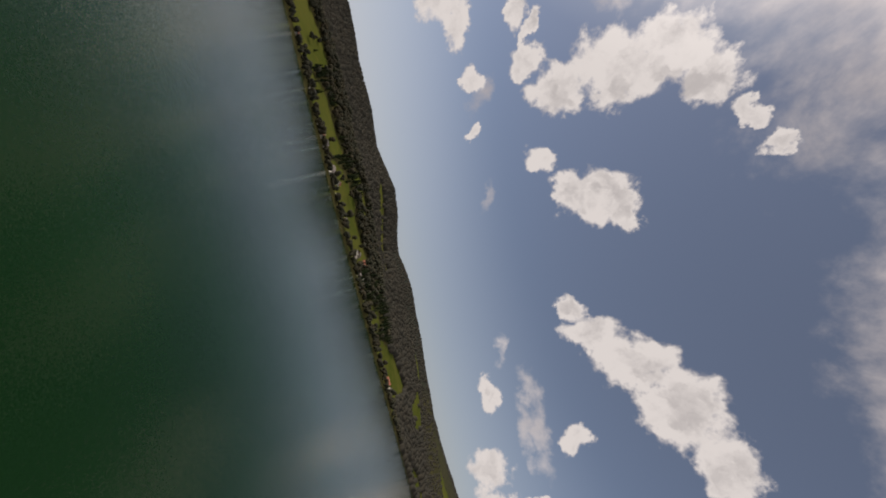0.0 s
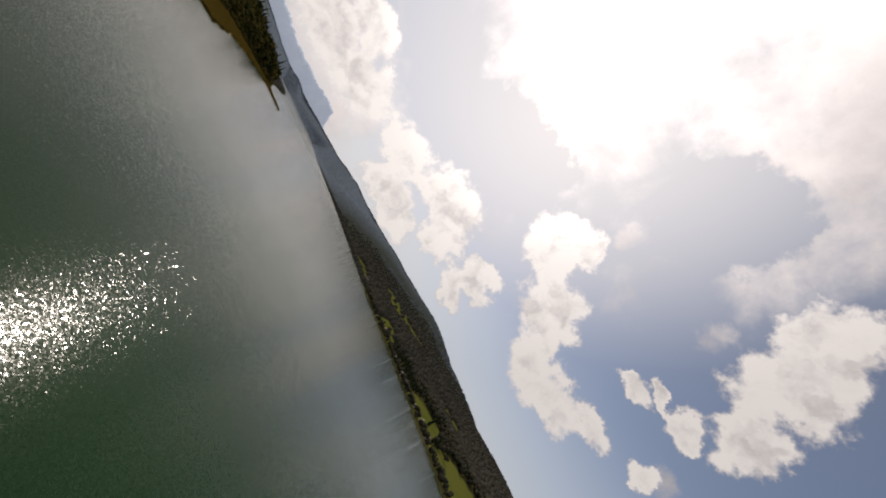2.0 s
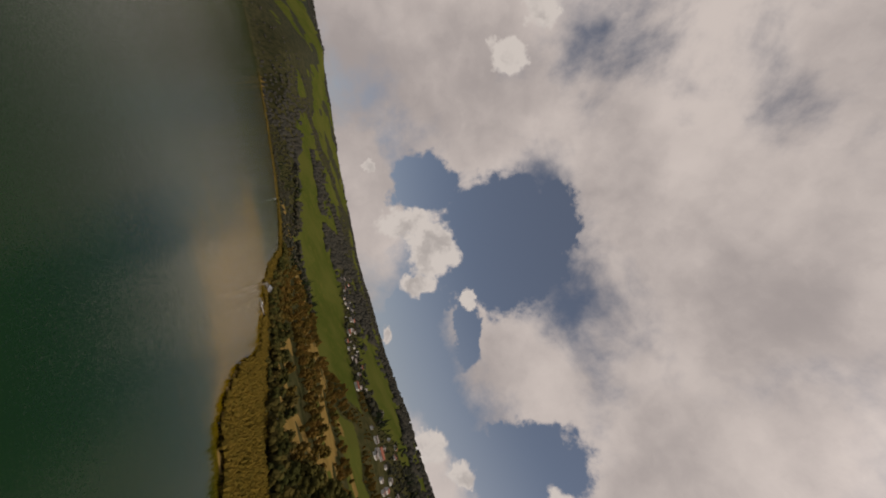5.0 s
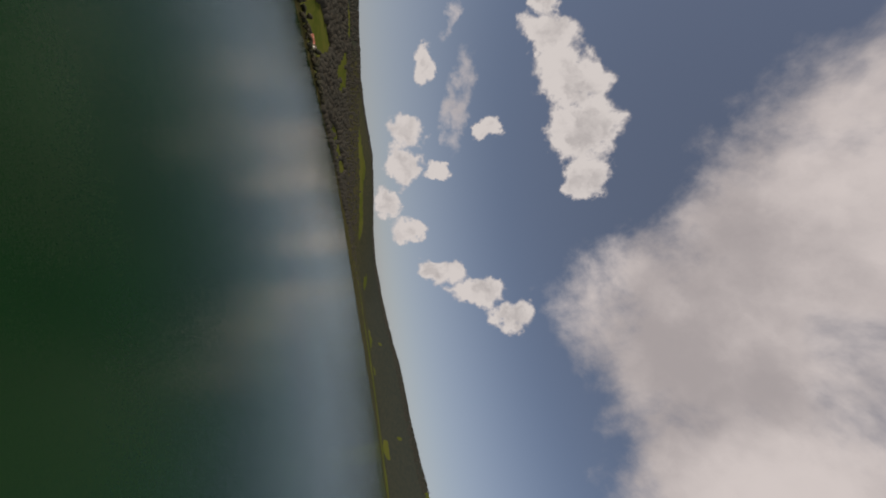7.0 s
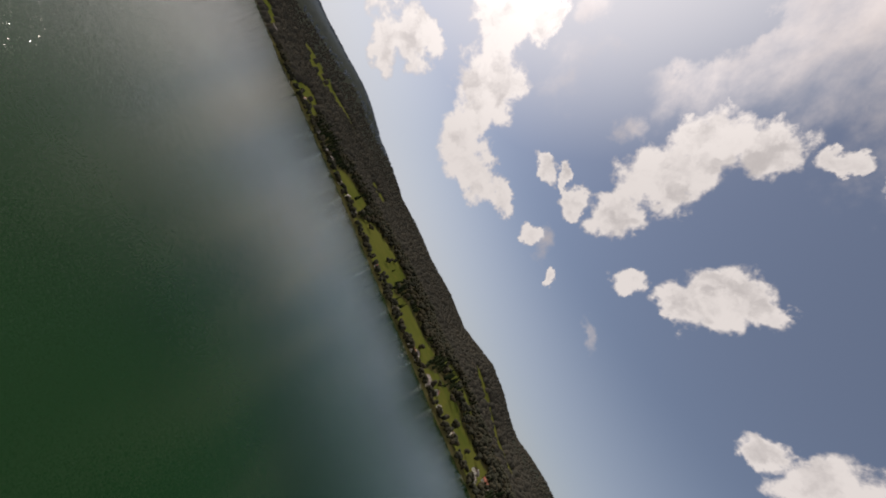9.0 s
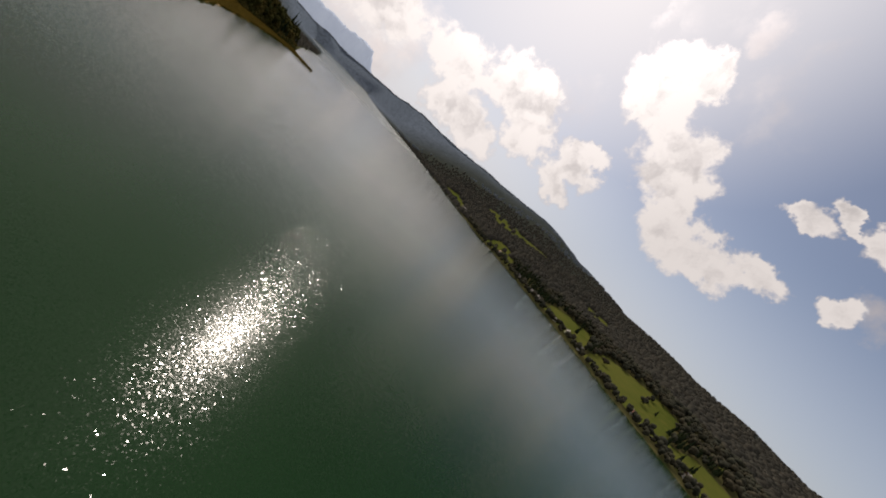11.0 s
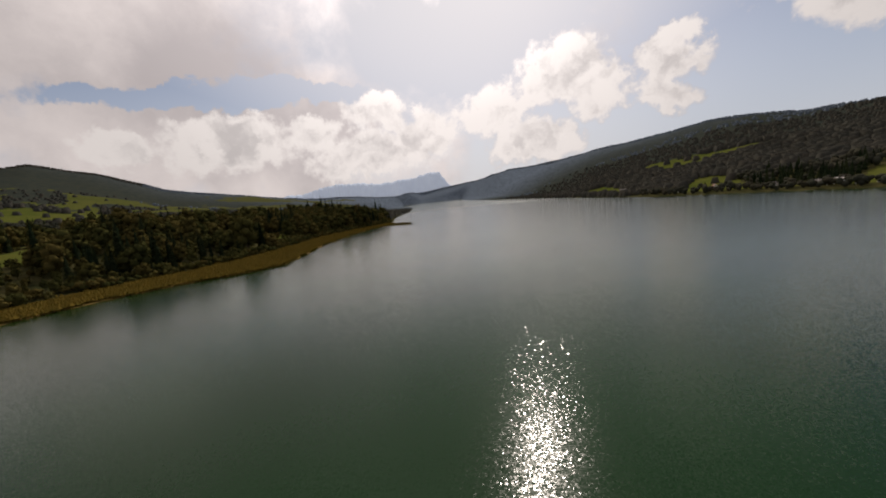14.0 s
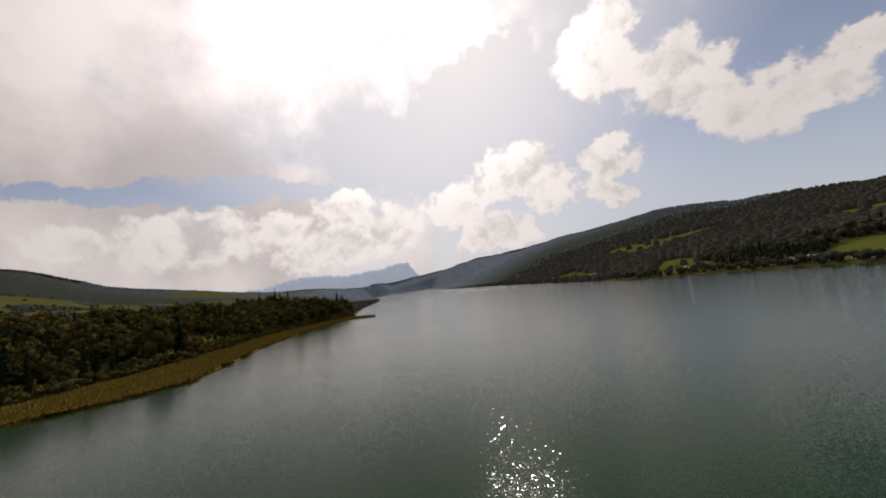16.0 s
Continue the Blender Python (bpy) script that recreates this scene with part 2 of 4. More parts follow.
LEAF = foliage("leaves", (0.040, 0.043, 0.014), (0.054, 0.053, 0.016), (0.068, 0.061, 0.018), (0.086, 0.066, 0.020), (0.047, 0.048, 0.015), spread=0.22)
RUSSET = foliage("russet_leaves", (0.070, 0.056, 0.014), (0.125, 0.074, 0.018), (0.092, 0.066, 0.016), (0.150, 0.086, 0.022), (0.060, 0.052, 0.014), spread=0.3)
NEEDLE = foliage("needles", (0.013, 0.020, 0.010), (0.020, 0.028, 0.013), (0.028, 0.034, 0.015), spread=0.4)
# far and hill leaves: colours lifted and greyed to imitate haze
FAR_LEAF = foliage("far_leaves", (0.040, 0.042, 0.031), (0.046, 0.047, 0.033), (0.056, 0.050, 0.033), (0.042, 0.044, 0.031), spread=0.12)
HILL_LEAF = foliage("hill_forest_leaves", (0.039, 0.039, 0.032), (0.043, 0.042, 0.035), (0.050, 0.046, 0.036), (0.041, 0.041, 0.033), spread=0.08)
# ridge leaves: aerial haze painted in as a blue cast
HAZED_LEAF = foliage("hazed_forest_leaves", (0.086, 0.106, 0.126), (0.092, 0.112, 0.133), (0.098, 0.118, 0.138), spread=0.05)
REED = foliage("reed_leaves", (0.104, 0.073, 0.013), (0.122, 0.083, 0.016), (0.096, 0.071, 0.014), (0.130, 0.087, 0.018), spread=0.16)
BARK = surface("bark", (0.05, 0.04, 0.03), (0.13, 0.10, 0.075), 1.2, 0.9, 9)
WOOD = surface("weathered_wood", (0.22, 0.19, 0.16), (0.42, 0.38, 0.33), 0.8, 0.75, 14)
PALE_WOOD = surface("bleached_boards", (0.50, 0.47, 0.43), (0.72, 0.69, 0.64), 0.8, 0.7, 14)
HULL = surface("boat_paint", (0.66, 0.66, 0.64), (0.82, 0.82, 0.80), 0.9, 0.35, 6, 0.05)
CANVAS = surface("boat_cover", (0.05, 0.08, 0.13), (0.09, 0.13, 0.19), 2.0, 0.8, 12)
PLASTER = surface("house_plaster", (0.58, 0.55, 0.49), (0.80, 0.77, 0.71), 0.3, 0.85, 6, 0.1)
TILE = surface("red_roof_tiles", (0.19, 0.058, 0.032), (0.34, 0.115, 0.065), 0.5, 0.8, 5, 0.4)
SLATE = surface("grey_roof_tiles", (0.10, 0.085, 0.08), (0.22, 0.19, 0.17), 0.5, 0.75, 5, 0.4)
TIMBER = surface("dark_timber_cladding", (0.09, 0.055, 0.03), (0.20, 0.12, 0.065), 0.6, 0.8, 8, 0.3)
STEEL = surface("dull_metal", (0.35, 0.36, 0.37), (0.55, 0.56, 0.57), 1.0, 0.4, 8, 0.05, 0.9)


def glass_material():
    m, g, b = material("window_glass", 0.06)
    b.inputs["Base Color"].default_value = (0.03, 0.04, 0.05, 1)
    b.inputs["Specular IOR Level"].default_value = 0.8
    return m


GLASS = glass_material()


def water_material():
    m, g, b = material("lake_water", 0.05)
    place = g.node("ShaderNodeTexCoord").outputs["Object"]
    shoal = g.node("ShaderNodeAttribute", attribute_name="shoal").outputs["Fac"]
    murk = g.noise(place, 0.012, 3, 0.5)
    patch = g.ramp(g.math("ADD", shoal, g.math("MULTIPLY", g.math("SUBTRACT", g.noise(place, 0.03, 4, 0.6), 0.5), 0.8)), 0.18, 0.85)
    deep = g.mix(g.ramp(murk, 0.3, 0.7), (0.0042, 0.0205, 0.0050, 1), (0.0066, 0.0285, 0.0080, 1))
    shelf = g.mix(g.ramp(shoal, 0.04, 0.4), deep, (0.022, 0.036, 0.006, 1))
    g.put(b.inputs["Base Color"], g.mix(patch, shelf, (0.130, 0.084, 0.001, 1)))
    b.inputs["IOR"].default_value = 1.33
    # a breeze roughens the far end of the lake
    along = g.node("ShaderNodeSeparateXYZ")
    g.put(along.inputs[0], place)
    gust = g.math("ADD", along.outputs["Y"], g.math("MULTIPLY", g.math("SUBTRACT", g.noise(place, 0.003, 3, 0.6), 0.5), 500.0))
    g.put(b.inputs["Roughness"], g.ramp(gust, 900.0, 1500.0, 0.15, 0.38))
    b.inputs["Specular IOR Level"].default_value = 0.10
    # small tilted wave facets, each flat enough to flash when it faces the sun
    drift = g.node("ShaderNodeTexNoise")
    g.put(drift.inputs["Vector"], place)
    g.put(drift.inputs["Scale"], 0.9)
    drifted = g.vec("ADD", place, drift.outputs["Color"])
    cells = g.node("ShaderNodeTexVoronoi", voronoi_dimensions="2D")
    g.put(cells.inputs["Vector"], drifted)
    g.put(cells.inputs["Scale"], 6.5)
    rgb = g.node("ShaderNodeSeparateColor")
    g.put(rgb.inputs[0], cells.outputs["Color"])
    calm = g.ramp(g.noise(place, 0.004, 2, 0.5, 0.6), 0.35, 0.65, 0.75, 1.0)
    steep = g.math("MULTIPLY", g.math("MULTIPLY_ADD", rgb.outputs[2], 0.85, 0.15), g.math("MULTIPLY", calm, 0.27))
    tilt = g.node("ShaderNodeCombineXYZ")
    g.put(tilt.inputs[0], g.math("MULTIPLY", g.math("SUBTRACT", rgb.outputs[0], 0.5), g.math("MULTIPLY", steep, 0.8)))
    g.put(tilt.inputs[1], g.math("MULTIPLY", g.math("SUBTRACT", rgb.outputs[1], 0.5), g.math("MULTIPLY", steep, 1.5)))
    tilt.inputs[2].default_value = 1.0
    lean = g.node("ShaderNodeLayerWeight")
    lean.inputs["Blend"].default_value = 0.5
    g.put(b.inputs["Coat Weight"], g.ramp(lean.outputs["Facing"], 0.35, 0.90, 0.14, 0.62))
    b.inputs["Coat Roughness"].default_value = 0.06
    b.inputs["Coat IOR"].default_value = 1.33
    g.put(b.inputs["Coat Normal"], g.vec("NORMALIZE", tilt.outputs[0], (0, 0, 0)))
    g.put(b.inputs["Normal"], g.vec("NORMALIZE", g.vec("ADD", tilt.outputs[0], (0, 0, 0.5)), (0, 0, 0)))
    return m


def ground_material():
    m, g, b = material("meadow_and_woodland_soil", 0.9)
    place = g.node("ShaderNodeTexCoord").outputs["Object"]
    meadow = g.node("ShaderNodeAttribute", attribute_name="meadow").outputs["Fac"]
    straw = g.node("ShaderNodeAttribute", attribute_name="straw").outputs["Fac"]
    broad = g.noise(place, 0.008, 3, 0.5)
    mid = g.noise(place, 0.06, 4, 0.6)
    small = g.noise(place, 0.6, 4, 0.7)
    grass = g.mix(g.ramp(broad, 0.35, 0.65), (0.054, 0.070, 0.013, 1), (0.080, 0.088, 0.020, 1))
    grass = g.mix(g.ramp(mid, 0.45, 0.75), grass, (0.088, 0.088, 0.020, 1))
    # far mask: how much haze is painted in, and where canopy replaces soil
    far_haze = g.node("ShaderNodeAttribute", attribute_name="far_haze").outputs["Fac"]
    # far meadows are dulled, haze mixed into the grass colour
    grass = g.mix(g.ramp(far_haze, 0.0, 0.4, 0.0, 0.8), grass, (0.064, 0.064, 0.027, 1))
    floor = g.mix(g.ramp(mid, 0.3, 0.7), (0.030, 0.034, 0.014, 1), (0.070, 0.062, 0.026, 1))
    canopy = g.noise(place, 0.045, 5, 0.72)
    # forest colour pales to blue far off, standing in for haze
    forest = g.mix(g.ramp(far_haze, 0.3, 1.0), (0.037, 0.041, 0.031, 1), (0.118, 0.145, 0.180, 1))
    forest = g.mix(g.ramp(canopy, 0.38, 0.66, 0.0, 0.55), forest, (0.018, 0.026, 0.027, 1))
    floor = g.mix(g.ramp(far_haze, 0.0, 0.03), floor, forest)
    dry = g.mix(g.ramp(mid, 0.3, 0.7), (0.165, 0.112, 0.034, 1), (0.22, 0.145, 0.046, 1))
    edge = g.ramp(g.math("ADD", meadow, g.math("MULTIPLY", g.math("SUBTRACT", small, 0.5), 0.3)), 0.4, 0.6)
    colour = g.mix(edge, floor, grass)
    colour = g.mix(g.ramp(straw, 0.35, 0.65), colour, dry)
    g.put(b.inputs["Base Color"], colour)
    b.inputs["Specular IOR Level"].default_value = 0.0
    n = g.node("ShaderNodeBump")
    g.put(n.inputs["Strength"], 0.5)
    g.put(n.inputs["Distance"], 0.5)
    g.put(n.inputs["Height"], g.math("ADD", small, g.math("MULTIPLY", g.math("MULTIPLY", g.ramp(far_haze, 0.0, 0.1), canopy), 8.0)))
    g.put(b.inputs["Normal"], n.outputs[0])
    return m


WATER = water_material()
GROUND = ground_material()

# ---- the lie of the land ----
CENTRE = np.array((110.0, 110.0))
WEST_SHORE = [(-1900, 3600), (-1400, 2700), (-900, 2000), (-560, 1400), (-360, 960), (-262, 790), (-222, 722), (-226, 690), (-228, 640),
              (-222, 560), (-190, 480), (-168, 420), (-160, 370), (-166, 320), (-168, 280), (-166, 245), (-160, 210), (-146, 178),
              (-126, 148), (-106, 122), (-90, 96), (-78, 64), (-76, 30), (-84, 0), (-98, -50), (-112, -105), (-150, -170), (-215, -270),
              (-262, -420), (-285, -620), (-290, -900), (-262, -1300), (-130, -1560)]
EAST_SHORE = [(60, -1750), (350, -1980), (900, -1900), (1400, -1500), (1500, -900), (1310, -480), (1090, -190), (915, -30), (780, 85), (700, 165), (640, 225),
              (590, 280), (545, 330), (512, 385), (478, 445), (440, 512), (400, 585), (352, 665), (298, 738), (250, 785), (200, 845), (140, 975),
              (50, 1150), (-100, 1420), (-350, 1820), (-720, 2500), (-1050, 3200), (-1300, 3900)]
REED_RIM = [(-196, 704), (-156, 690), (-154, 682), (-192, 676), (-192, 628), (-166, 545), (-138, 474), (-104, 415), (-80, 372), (-88, 345), (-106, 320),
            (-117, 288), (-119, 250), (-117, 216), (-104, 185), (-92, 152), (-80, 127), (-62, 104), (-48, 87), (-32, 77),
            (-23, 63), (-21, 46), (-26, 28), (-38, 10), (-56, -6), (-76, -24), (-92, -70), (-104, -112), (-140, -176),
            (-204, -276), (-250, -425), (-272, -622), (-277, -900), (-250, -1300)]
LAKE = np.array(WEST_SHORE + EAST_SHORE, float)
REEDS = np.array(REED_RIM + [p for p in reversed(WEST_SHORE[6:-1])], float)


def roughened(ring, step, amount, seed):
    """A ring resampled every few metres, with a natural wobble."""
    rng = np.random.default_rng(seed)
    out = []
    for a, b in zip(ring, np.roll(ring, -1, axis=0)):
        n = max(1, int(np.linalg.norm(b - a) / step))
        for k in range(n):
            out.append(a + (b - a) * k / n)
    out = np.array(out)
    wob = rng.normal(size=out.shape)
    for _ in range(3):
        wob = (wob + np.roll(wob, 1, 0) + np.roll(wob, -1, 0)) / 2.2
    return out + wob * amount


def inside(ring, x, y):
    hit = np.zeros(x.shape, bool)
    for (x0, y0), (x1, y1) in zip(ring, np.roll(ring, -1, axis=0)):
        cross = (y0 > y) != (y1 > y)
        hit ^= cross & (x < (x1 - x0) * (y - y0) / (y1 - y0 + 1e-12) + x0)
    return hit


def far_from(ring, x, y):
    best = np.full(x.shape, 1e9)
    for a, b in zip(ring, np.roll(ring, -1, axis=0)):
        d = b - a
        t = np.clip(((x - a[0]) * d[0] + (y - a[1]) * d[1]) / (d @ d), 0, 1)
        best = np.minimum(best, np.hypot(x - a[0] - t * d[0], y - a[1] - t * d[1]))
    return best


def inland(x, y):
    """Metres from the shore: positive on land, negative over the lake."""
    return far_from(LAKE, x, y) * np.where(inside(LAKE, x, y), -1, 1)


def value_noise(x, y, size, seed):
    rng = np.random.default_rng(seed)
    table = rng.random((256, 256))
    u, v = x / size, y / size
    i, j = np.floor(u).astype(int), np.floor(v).astype(int)
    fu, fv = u - i, v - j
    fu, fv = fu * fu * (3 - 2 * fu), fv * fv * (3 - 2 * fv)
    at = lambda a, b: table[a % 256, b % 256]
    return (at(i, j) * (1 - fu) + at(i + 1, j) * fu) * (1 - fv) + (at(i, j + 1) * (1 - fu) + at(i + 1, j + 1) * fu) * fv


def bearing(x, y):
    return np.degrees(np.arctan2(-(x - CENTRE[0]), y - CENTRE[1]))


def around(az, table):
    keys = np.array(sorted(table))
    vals = np.array([table[k] for k in keys])
    return np.interp(az, np.r_[keys[-1] - 360, keys, keys[0] + 360], np.r_[vals[-1], vals, vals[0]])


# skyline height in degrees, its distance, and where the slope to it begins, by bearing
SKYLINE = {34: 1.0, 27: 1.2, 22: 1.8, 18: 2.2, 13: 3.0, 9: 3.2, 4: 3.9, 0: 4.3, -6: 4.8, -12: 5.5, -16: 5.5, -20: 4.7, -24: 4.4, -30: 4.0, -35: 4.3, -41: 4.4,
           -47: 4.5, -53: 3.8, -56: 4.4, -60: 5.3, -64: 4.9, -70: 3.8, -76: 4.5, -80: 4.0, -85: 3.9, -92: 3.6, -98: 3.0, -106: 3.2, -113: 2.6,
           -120: 2.0, -127: 2.0, -140: 3.0, -160: 4.6, -175: 5.6, 177: 6.6, 168: 6.9, 157: 6.5, 144: 6.3, 138: 6.2, 130: 6.9, 119: 7.0, 106: 7.3,
           96: 7.7, 87: 7.3, 79: 7.2, 75: 7.5, 71: 8.1, 66: 6.9, 60: 4.6, 55: 3.7, 48: 2.6, 42: 1.8}
CREST = {27: 4600, 22: 4500, 17: 4300, 12: 3700, 7: 3000, 0: 2500, -10: 2200, -25: 1700, -40: 1450, -60: 1450, -80: 1700, -95: 2000, -110: 2300, -128: 2900, -150: 2900,
         180: 2900, 168: 2300, 149: 2100, 133: 1800, 111: 1500, 96: 1500, 80: 2500, 71: 2700, 60: 2500, 50: 2500, 34: 3200}
FOOT = {27: 4000, 22: 3700, 17: 3050, 14: 2380, 7.5: 1520, 1: 1060, -7: 880, -15: 760, -23: 690, -33: 620, -46: 545, -63: 530, -75: 600, -85: 700, -95: 850, -105: 1120, -115: 1500, -128: 2300, -150: 2350,
        180: 2150, 168: 1250, 149: 900, 133: 800, 111: 520, 96: 430, 80: 750, 71: 900, 60: 950, 45: 1000, 34: 1900}


def height(x, y):
    sd = inland(x, y)
    az, far = bearing(x, y), np.hypot(x - CENTRE[0], y - CENTRE[1])
    crest, foot = around(az, CREST), around(az, FOOT)
    top = 38 + crest * np.tan(np.radians(around(az, SKYLINE)))
    t = np.clip((far - foot) / (crest - foot), 0, None)
    s = np.where(t < 1, t * (0.75 + 0.6 * t - 0.35 * t * t), 1 - 0.10 * np.clip(t - 1, 0, 3))
    west = np.clip((-x + 20) / 60, 0, 1)
    knoll = np.clip((y - 150) / 120, 0, 1) * np.clip((1100 - y) / 300, 0, 1)
    low = np.minimum(np.maximum(sd, 0) * (0.045 + 0.13 * knoll * west), 9 + 16 * knoll * west)
    bank = np.where(sd > 0, 0.5 + 0.5 * np.clip(sd / 6, 0, 1), np.clip(0.45 + sd * 0.09, -9, 0.45))
    rough = (value_noise(x, y, 170, 3) - 0.5) * 10 + (value_noise(x, y, 60, 4) - 0.5) * 4
    hills = np.maximum(top - low, 0) * s + rough * np.clip(sd / 220, 0, 1) + (value_noise(x, y, 420, 5) - 0.5) * 30 * np.clip(t, 0, 0.8)
    land = bank + np.where(sd > 0, low + hills * np.clip(sd / 40, 0, 1), 0)
    return np.where((sd <= 0) & inside(REEDS, x, y), 0.12 + 0.25 * value_noise(x, y, 11, 6), land)


# how far the meadows reach up from the east shore, by bearing
STRIP = {5: 40, -1: 110, -6: 40, -9: 60, -11: 150, -14: 150, -16: 45, -22: 45, -24: 130, -30: 185, -31: 50, -33: 160, -39: 210, -43: 200, -44.5: 80, -47: 130,
         -56: 175, -57.5: 60, -59: 130, -64.5: 165, -66: 140, -73: 165, -74.5: 50, -80: 45, -81: 150, -83.5: 130, -85: 60, -87: 200, -92: 230, -94: 60, -100: 40, -102: 130,
         -108: 150, -110: 50, -125: 60, -150: 150}
BIG_MEADOW = np.array([(-392, -245), (-436, -370), (-428, -500), (-438, -670), (-424, -860), (-440, -1330), (-500, -1210), (-620, -860), (-690, -700), (-725, -600), (-640, -385), (-560, -270)], float)
UPPER_MEADOW = np.array([(-730, -330), (-800, -480), (-900, -560), (-1050, -480), (-980, -300), (-850, -230)], float)


def patch(x, y, cx, cy, long, wide, turn):
    c, s = math.cos(radians(turn)), math.sin(radians(turn))
    u, v = (x - cx) * c + (y - cy) * s, -(x - cx) * s + (y - cy) * c
    return np.maximum(abs(u) / long, abs(v) / wide) < 1


HOUSE_ROW = np.array([(-860, -880), (-800, -770), (-765, -670), (-756, -591), (-735, -510), (-700, -438), (-700, -340), (-735, -440), (-790, -590), (-800, -690)], float)


def settled(x, y):
    """True in the villages, where gardens and trees stand between the houses."""
    village = (x < -540) & (x > -850) & (y > -240) & (y < 300)
    return village | (far_from(HOUSE_ROW, x, y) < 26)


def meadow(x, y):
    """1 on mown grass, 0 under trees."""
    sd, az = inland(x, y), bearing(x, y)
    wob = (value_noise(x, y, 45, 8) - 0.5) * 24
    east = (x > -450) & (az < 8) & (az > -155)
    far = np.hypot(x - CENTRE[0], y - CENTRE[1])
    strip = east & (sd > 34 + wob * 0.5) & (sd < around(az, STRIP) + wob * 0.7)
    upper = east & (value_noise(x, y, 150, 21) > 0.8) & (sd > 200) & (sd < 560) & (az < 0)
    hill = ~east & ((az > 34) | (az < -150)) & (sd > 330) & (value_noise(x + wob, y, 115, 12) * 0.65 + value_noise(x, y, 45, 13) * 0.35 > 0.47) & ~settled(x, y) & ((far < around(az, CREST) * 0.93) | (value_noise(x, y, 300, 15) > 0.55))
    woodhill = (az + wob * 0.25 > 54) & (az + wob * 0.25 < 78) & (far > 1750 + 12 * wob)
    some = (inside(BIG_MEADOW, x + wob * 0.3, y) | inside(UPPER_MEADOW, x + wob * 0.5, y)) & (far_from(HOUSE_ROW, x, y) > 24)
    some |= ~east & (y < 250) & (sd > 130) & (sd < 340) & (value_noise(x + wob, y, 75, 23) > 0.62)
    for cx, cy, long, wide, turn in ((-120, 95, 27, 10, 147), (-146, 92, 22, 11, 147), (-230, 92, 46, 10, -7), (-205, 112, 20, 8, 10), (-330, 80, 60, 12, -8), (-352, 352, 75, 34, -30), (-262, 492, 40, 18, 65), (-290, 296, 26, 16, 40), (-560, 250, 70, 40, 10)):
        some = some | patch(x + wob * 0.4, y + wob * 0.2, cx, cy, long, wide, turn)
    return ((strip | upper | (hill & ~woodhill) | some) & (sd > 3)).astype(float)


def straw(x, y):
    """1 on the dry sedge strips behind the reeds."""
    wob = (value_noise(x, y, 18, 9) - 0.5) * 14
    band = patch(x + wob * 0.3, y + wob * 0.3, -162, -16, 74, 6.5, 152) | patch(x + wob, y + wob, -238, 8, 34, 13, 40)
    band |= patch(x + wob, y, -262, -25, 60, 7, 20) | patch(x, y + wob, -330, -200, 90, 9, 35)
    band |= (inland(x, y) > 25) & (x < -60) & (x > -450) & (y < 15) & (y > -700) & (value_noise(x, y, 34, 25) > 0.68)
    band |= patch(x + wob, y, -400, -310, 75, 11, 110)
    reed = inside(REEDS, x, y)
    return (band | reed).astype(float)


def mesh_of(name, verts, tris, mats, attributes=None, smooth=False):
    """A mesh straight from arrays of corners and triangles (or quads)."""
    verts, tris = np.asarray(verts, np.float32), np.asarray(tris, np.int32)
    n, k = tris.shape
    me = bpy.data.meshes.new(name)
    me.vertices.add(len(verts))
    me.vertices.foreach_set("co", verts.ravel())
    me.loops.add(n * k)
    me.loops.foreach_set("vertex_index", tris.ravel())
    me.polygons.add(n)
    me.polygons.foreach_set("loop_start", np.arange(0, n * k, k, dtype=np.int32))
    me.polygons.foreach_set("use_smooth", np.full(n, smooth))
    me.update(calc_edges=True)
    for mat in mats:
        me.materials.append(mat)
    for key, values in (attributes or {}).items():
        me.attributes.new(key, "FLOAT", "POINT").data.foreach_set("value", np.asarray(values, np.float32))
    return me


def grid_tris(rows, cols, wrap):
    i, j = np.meshgrid(np.arange(rows - 1), np.arange(cols if wrap else cols - 1), indexing="ij")
    a, b = i * cols + j, i * cols + (j + 1) % cols
    return np.stack([a, b, b + cols, a + cols], -1).reshape(-1, 4)


# ---- ground: one sheet out to the horizon ----
AROUND = 700
reach = np.concatenate([np.linspace(0, 120, 6)[:-1], np.linspace(120, 420, 75)[:-1], np.linspace(420, 1000, 80)[:-1],
                        np.linspace(1000, 2400, 56)[:-1], np.linspace(2400, 4750, 32)])
turn = np.linspace(0, 2 * np.pi, AROUND, endpoint=False)
gx = CENTRE[0] - np.outer(reach, np.sin(turn))
gy = CENTRE[1] + np.outer(reach, np.cos(turn))
gz = height(gx, gy)
# last mask grows with distance, most toward the sun: painted haze and far canopy
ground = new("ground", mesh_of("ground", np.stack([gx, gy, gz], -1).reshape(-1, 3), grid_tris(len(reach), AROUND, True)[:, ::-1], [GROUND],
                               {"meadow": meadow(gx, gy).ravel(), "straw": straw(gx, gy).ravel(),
                                "far_haze": (np.clip((np.hypot(gx - CENTRE[0], gy - CENTRE[1]) - 1060) / 1750, 0, 1) * np.clip((95 - abs(bearing(gx, gy))) / 50, 0.03, 1)).ravel()}, True))
tagged(ground, "rolling green meadows and dark woodland soil round a lake", "ground", kind="structure")

# ---- water: a sheet over the whole basin, shallow and brown off the reeds ----
wx = np.concatenate([np.linspace(-2200, -460, 30)[:-1], np.linspace(-460, 160, 90)[:-1], np.linspace(160, 1100, 24)])
wy = np.concatenate([np.linspace(-2300, -700, 24)[:-1], np.linspace(-700, 800, 150)[:-1], np.linspace(800, 4300, 40)])
wxx, wyy = np.meshgrid(wx, wy, indexing="ij")
off = far_from(REEDS, wxx, wyy) * np.where(inside(REEDS, wxx, wyy), -1, 1)
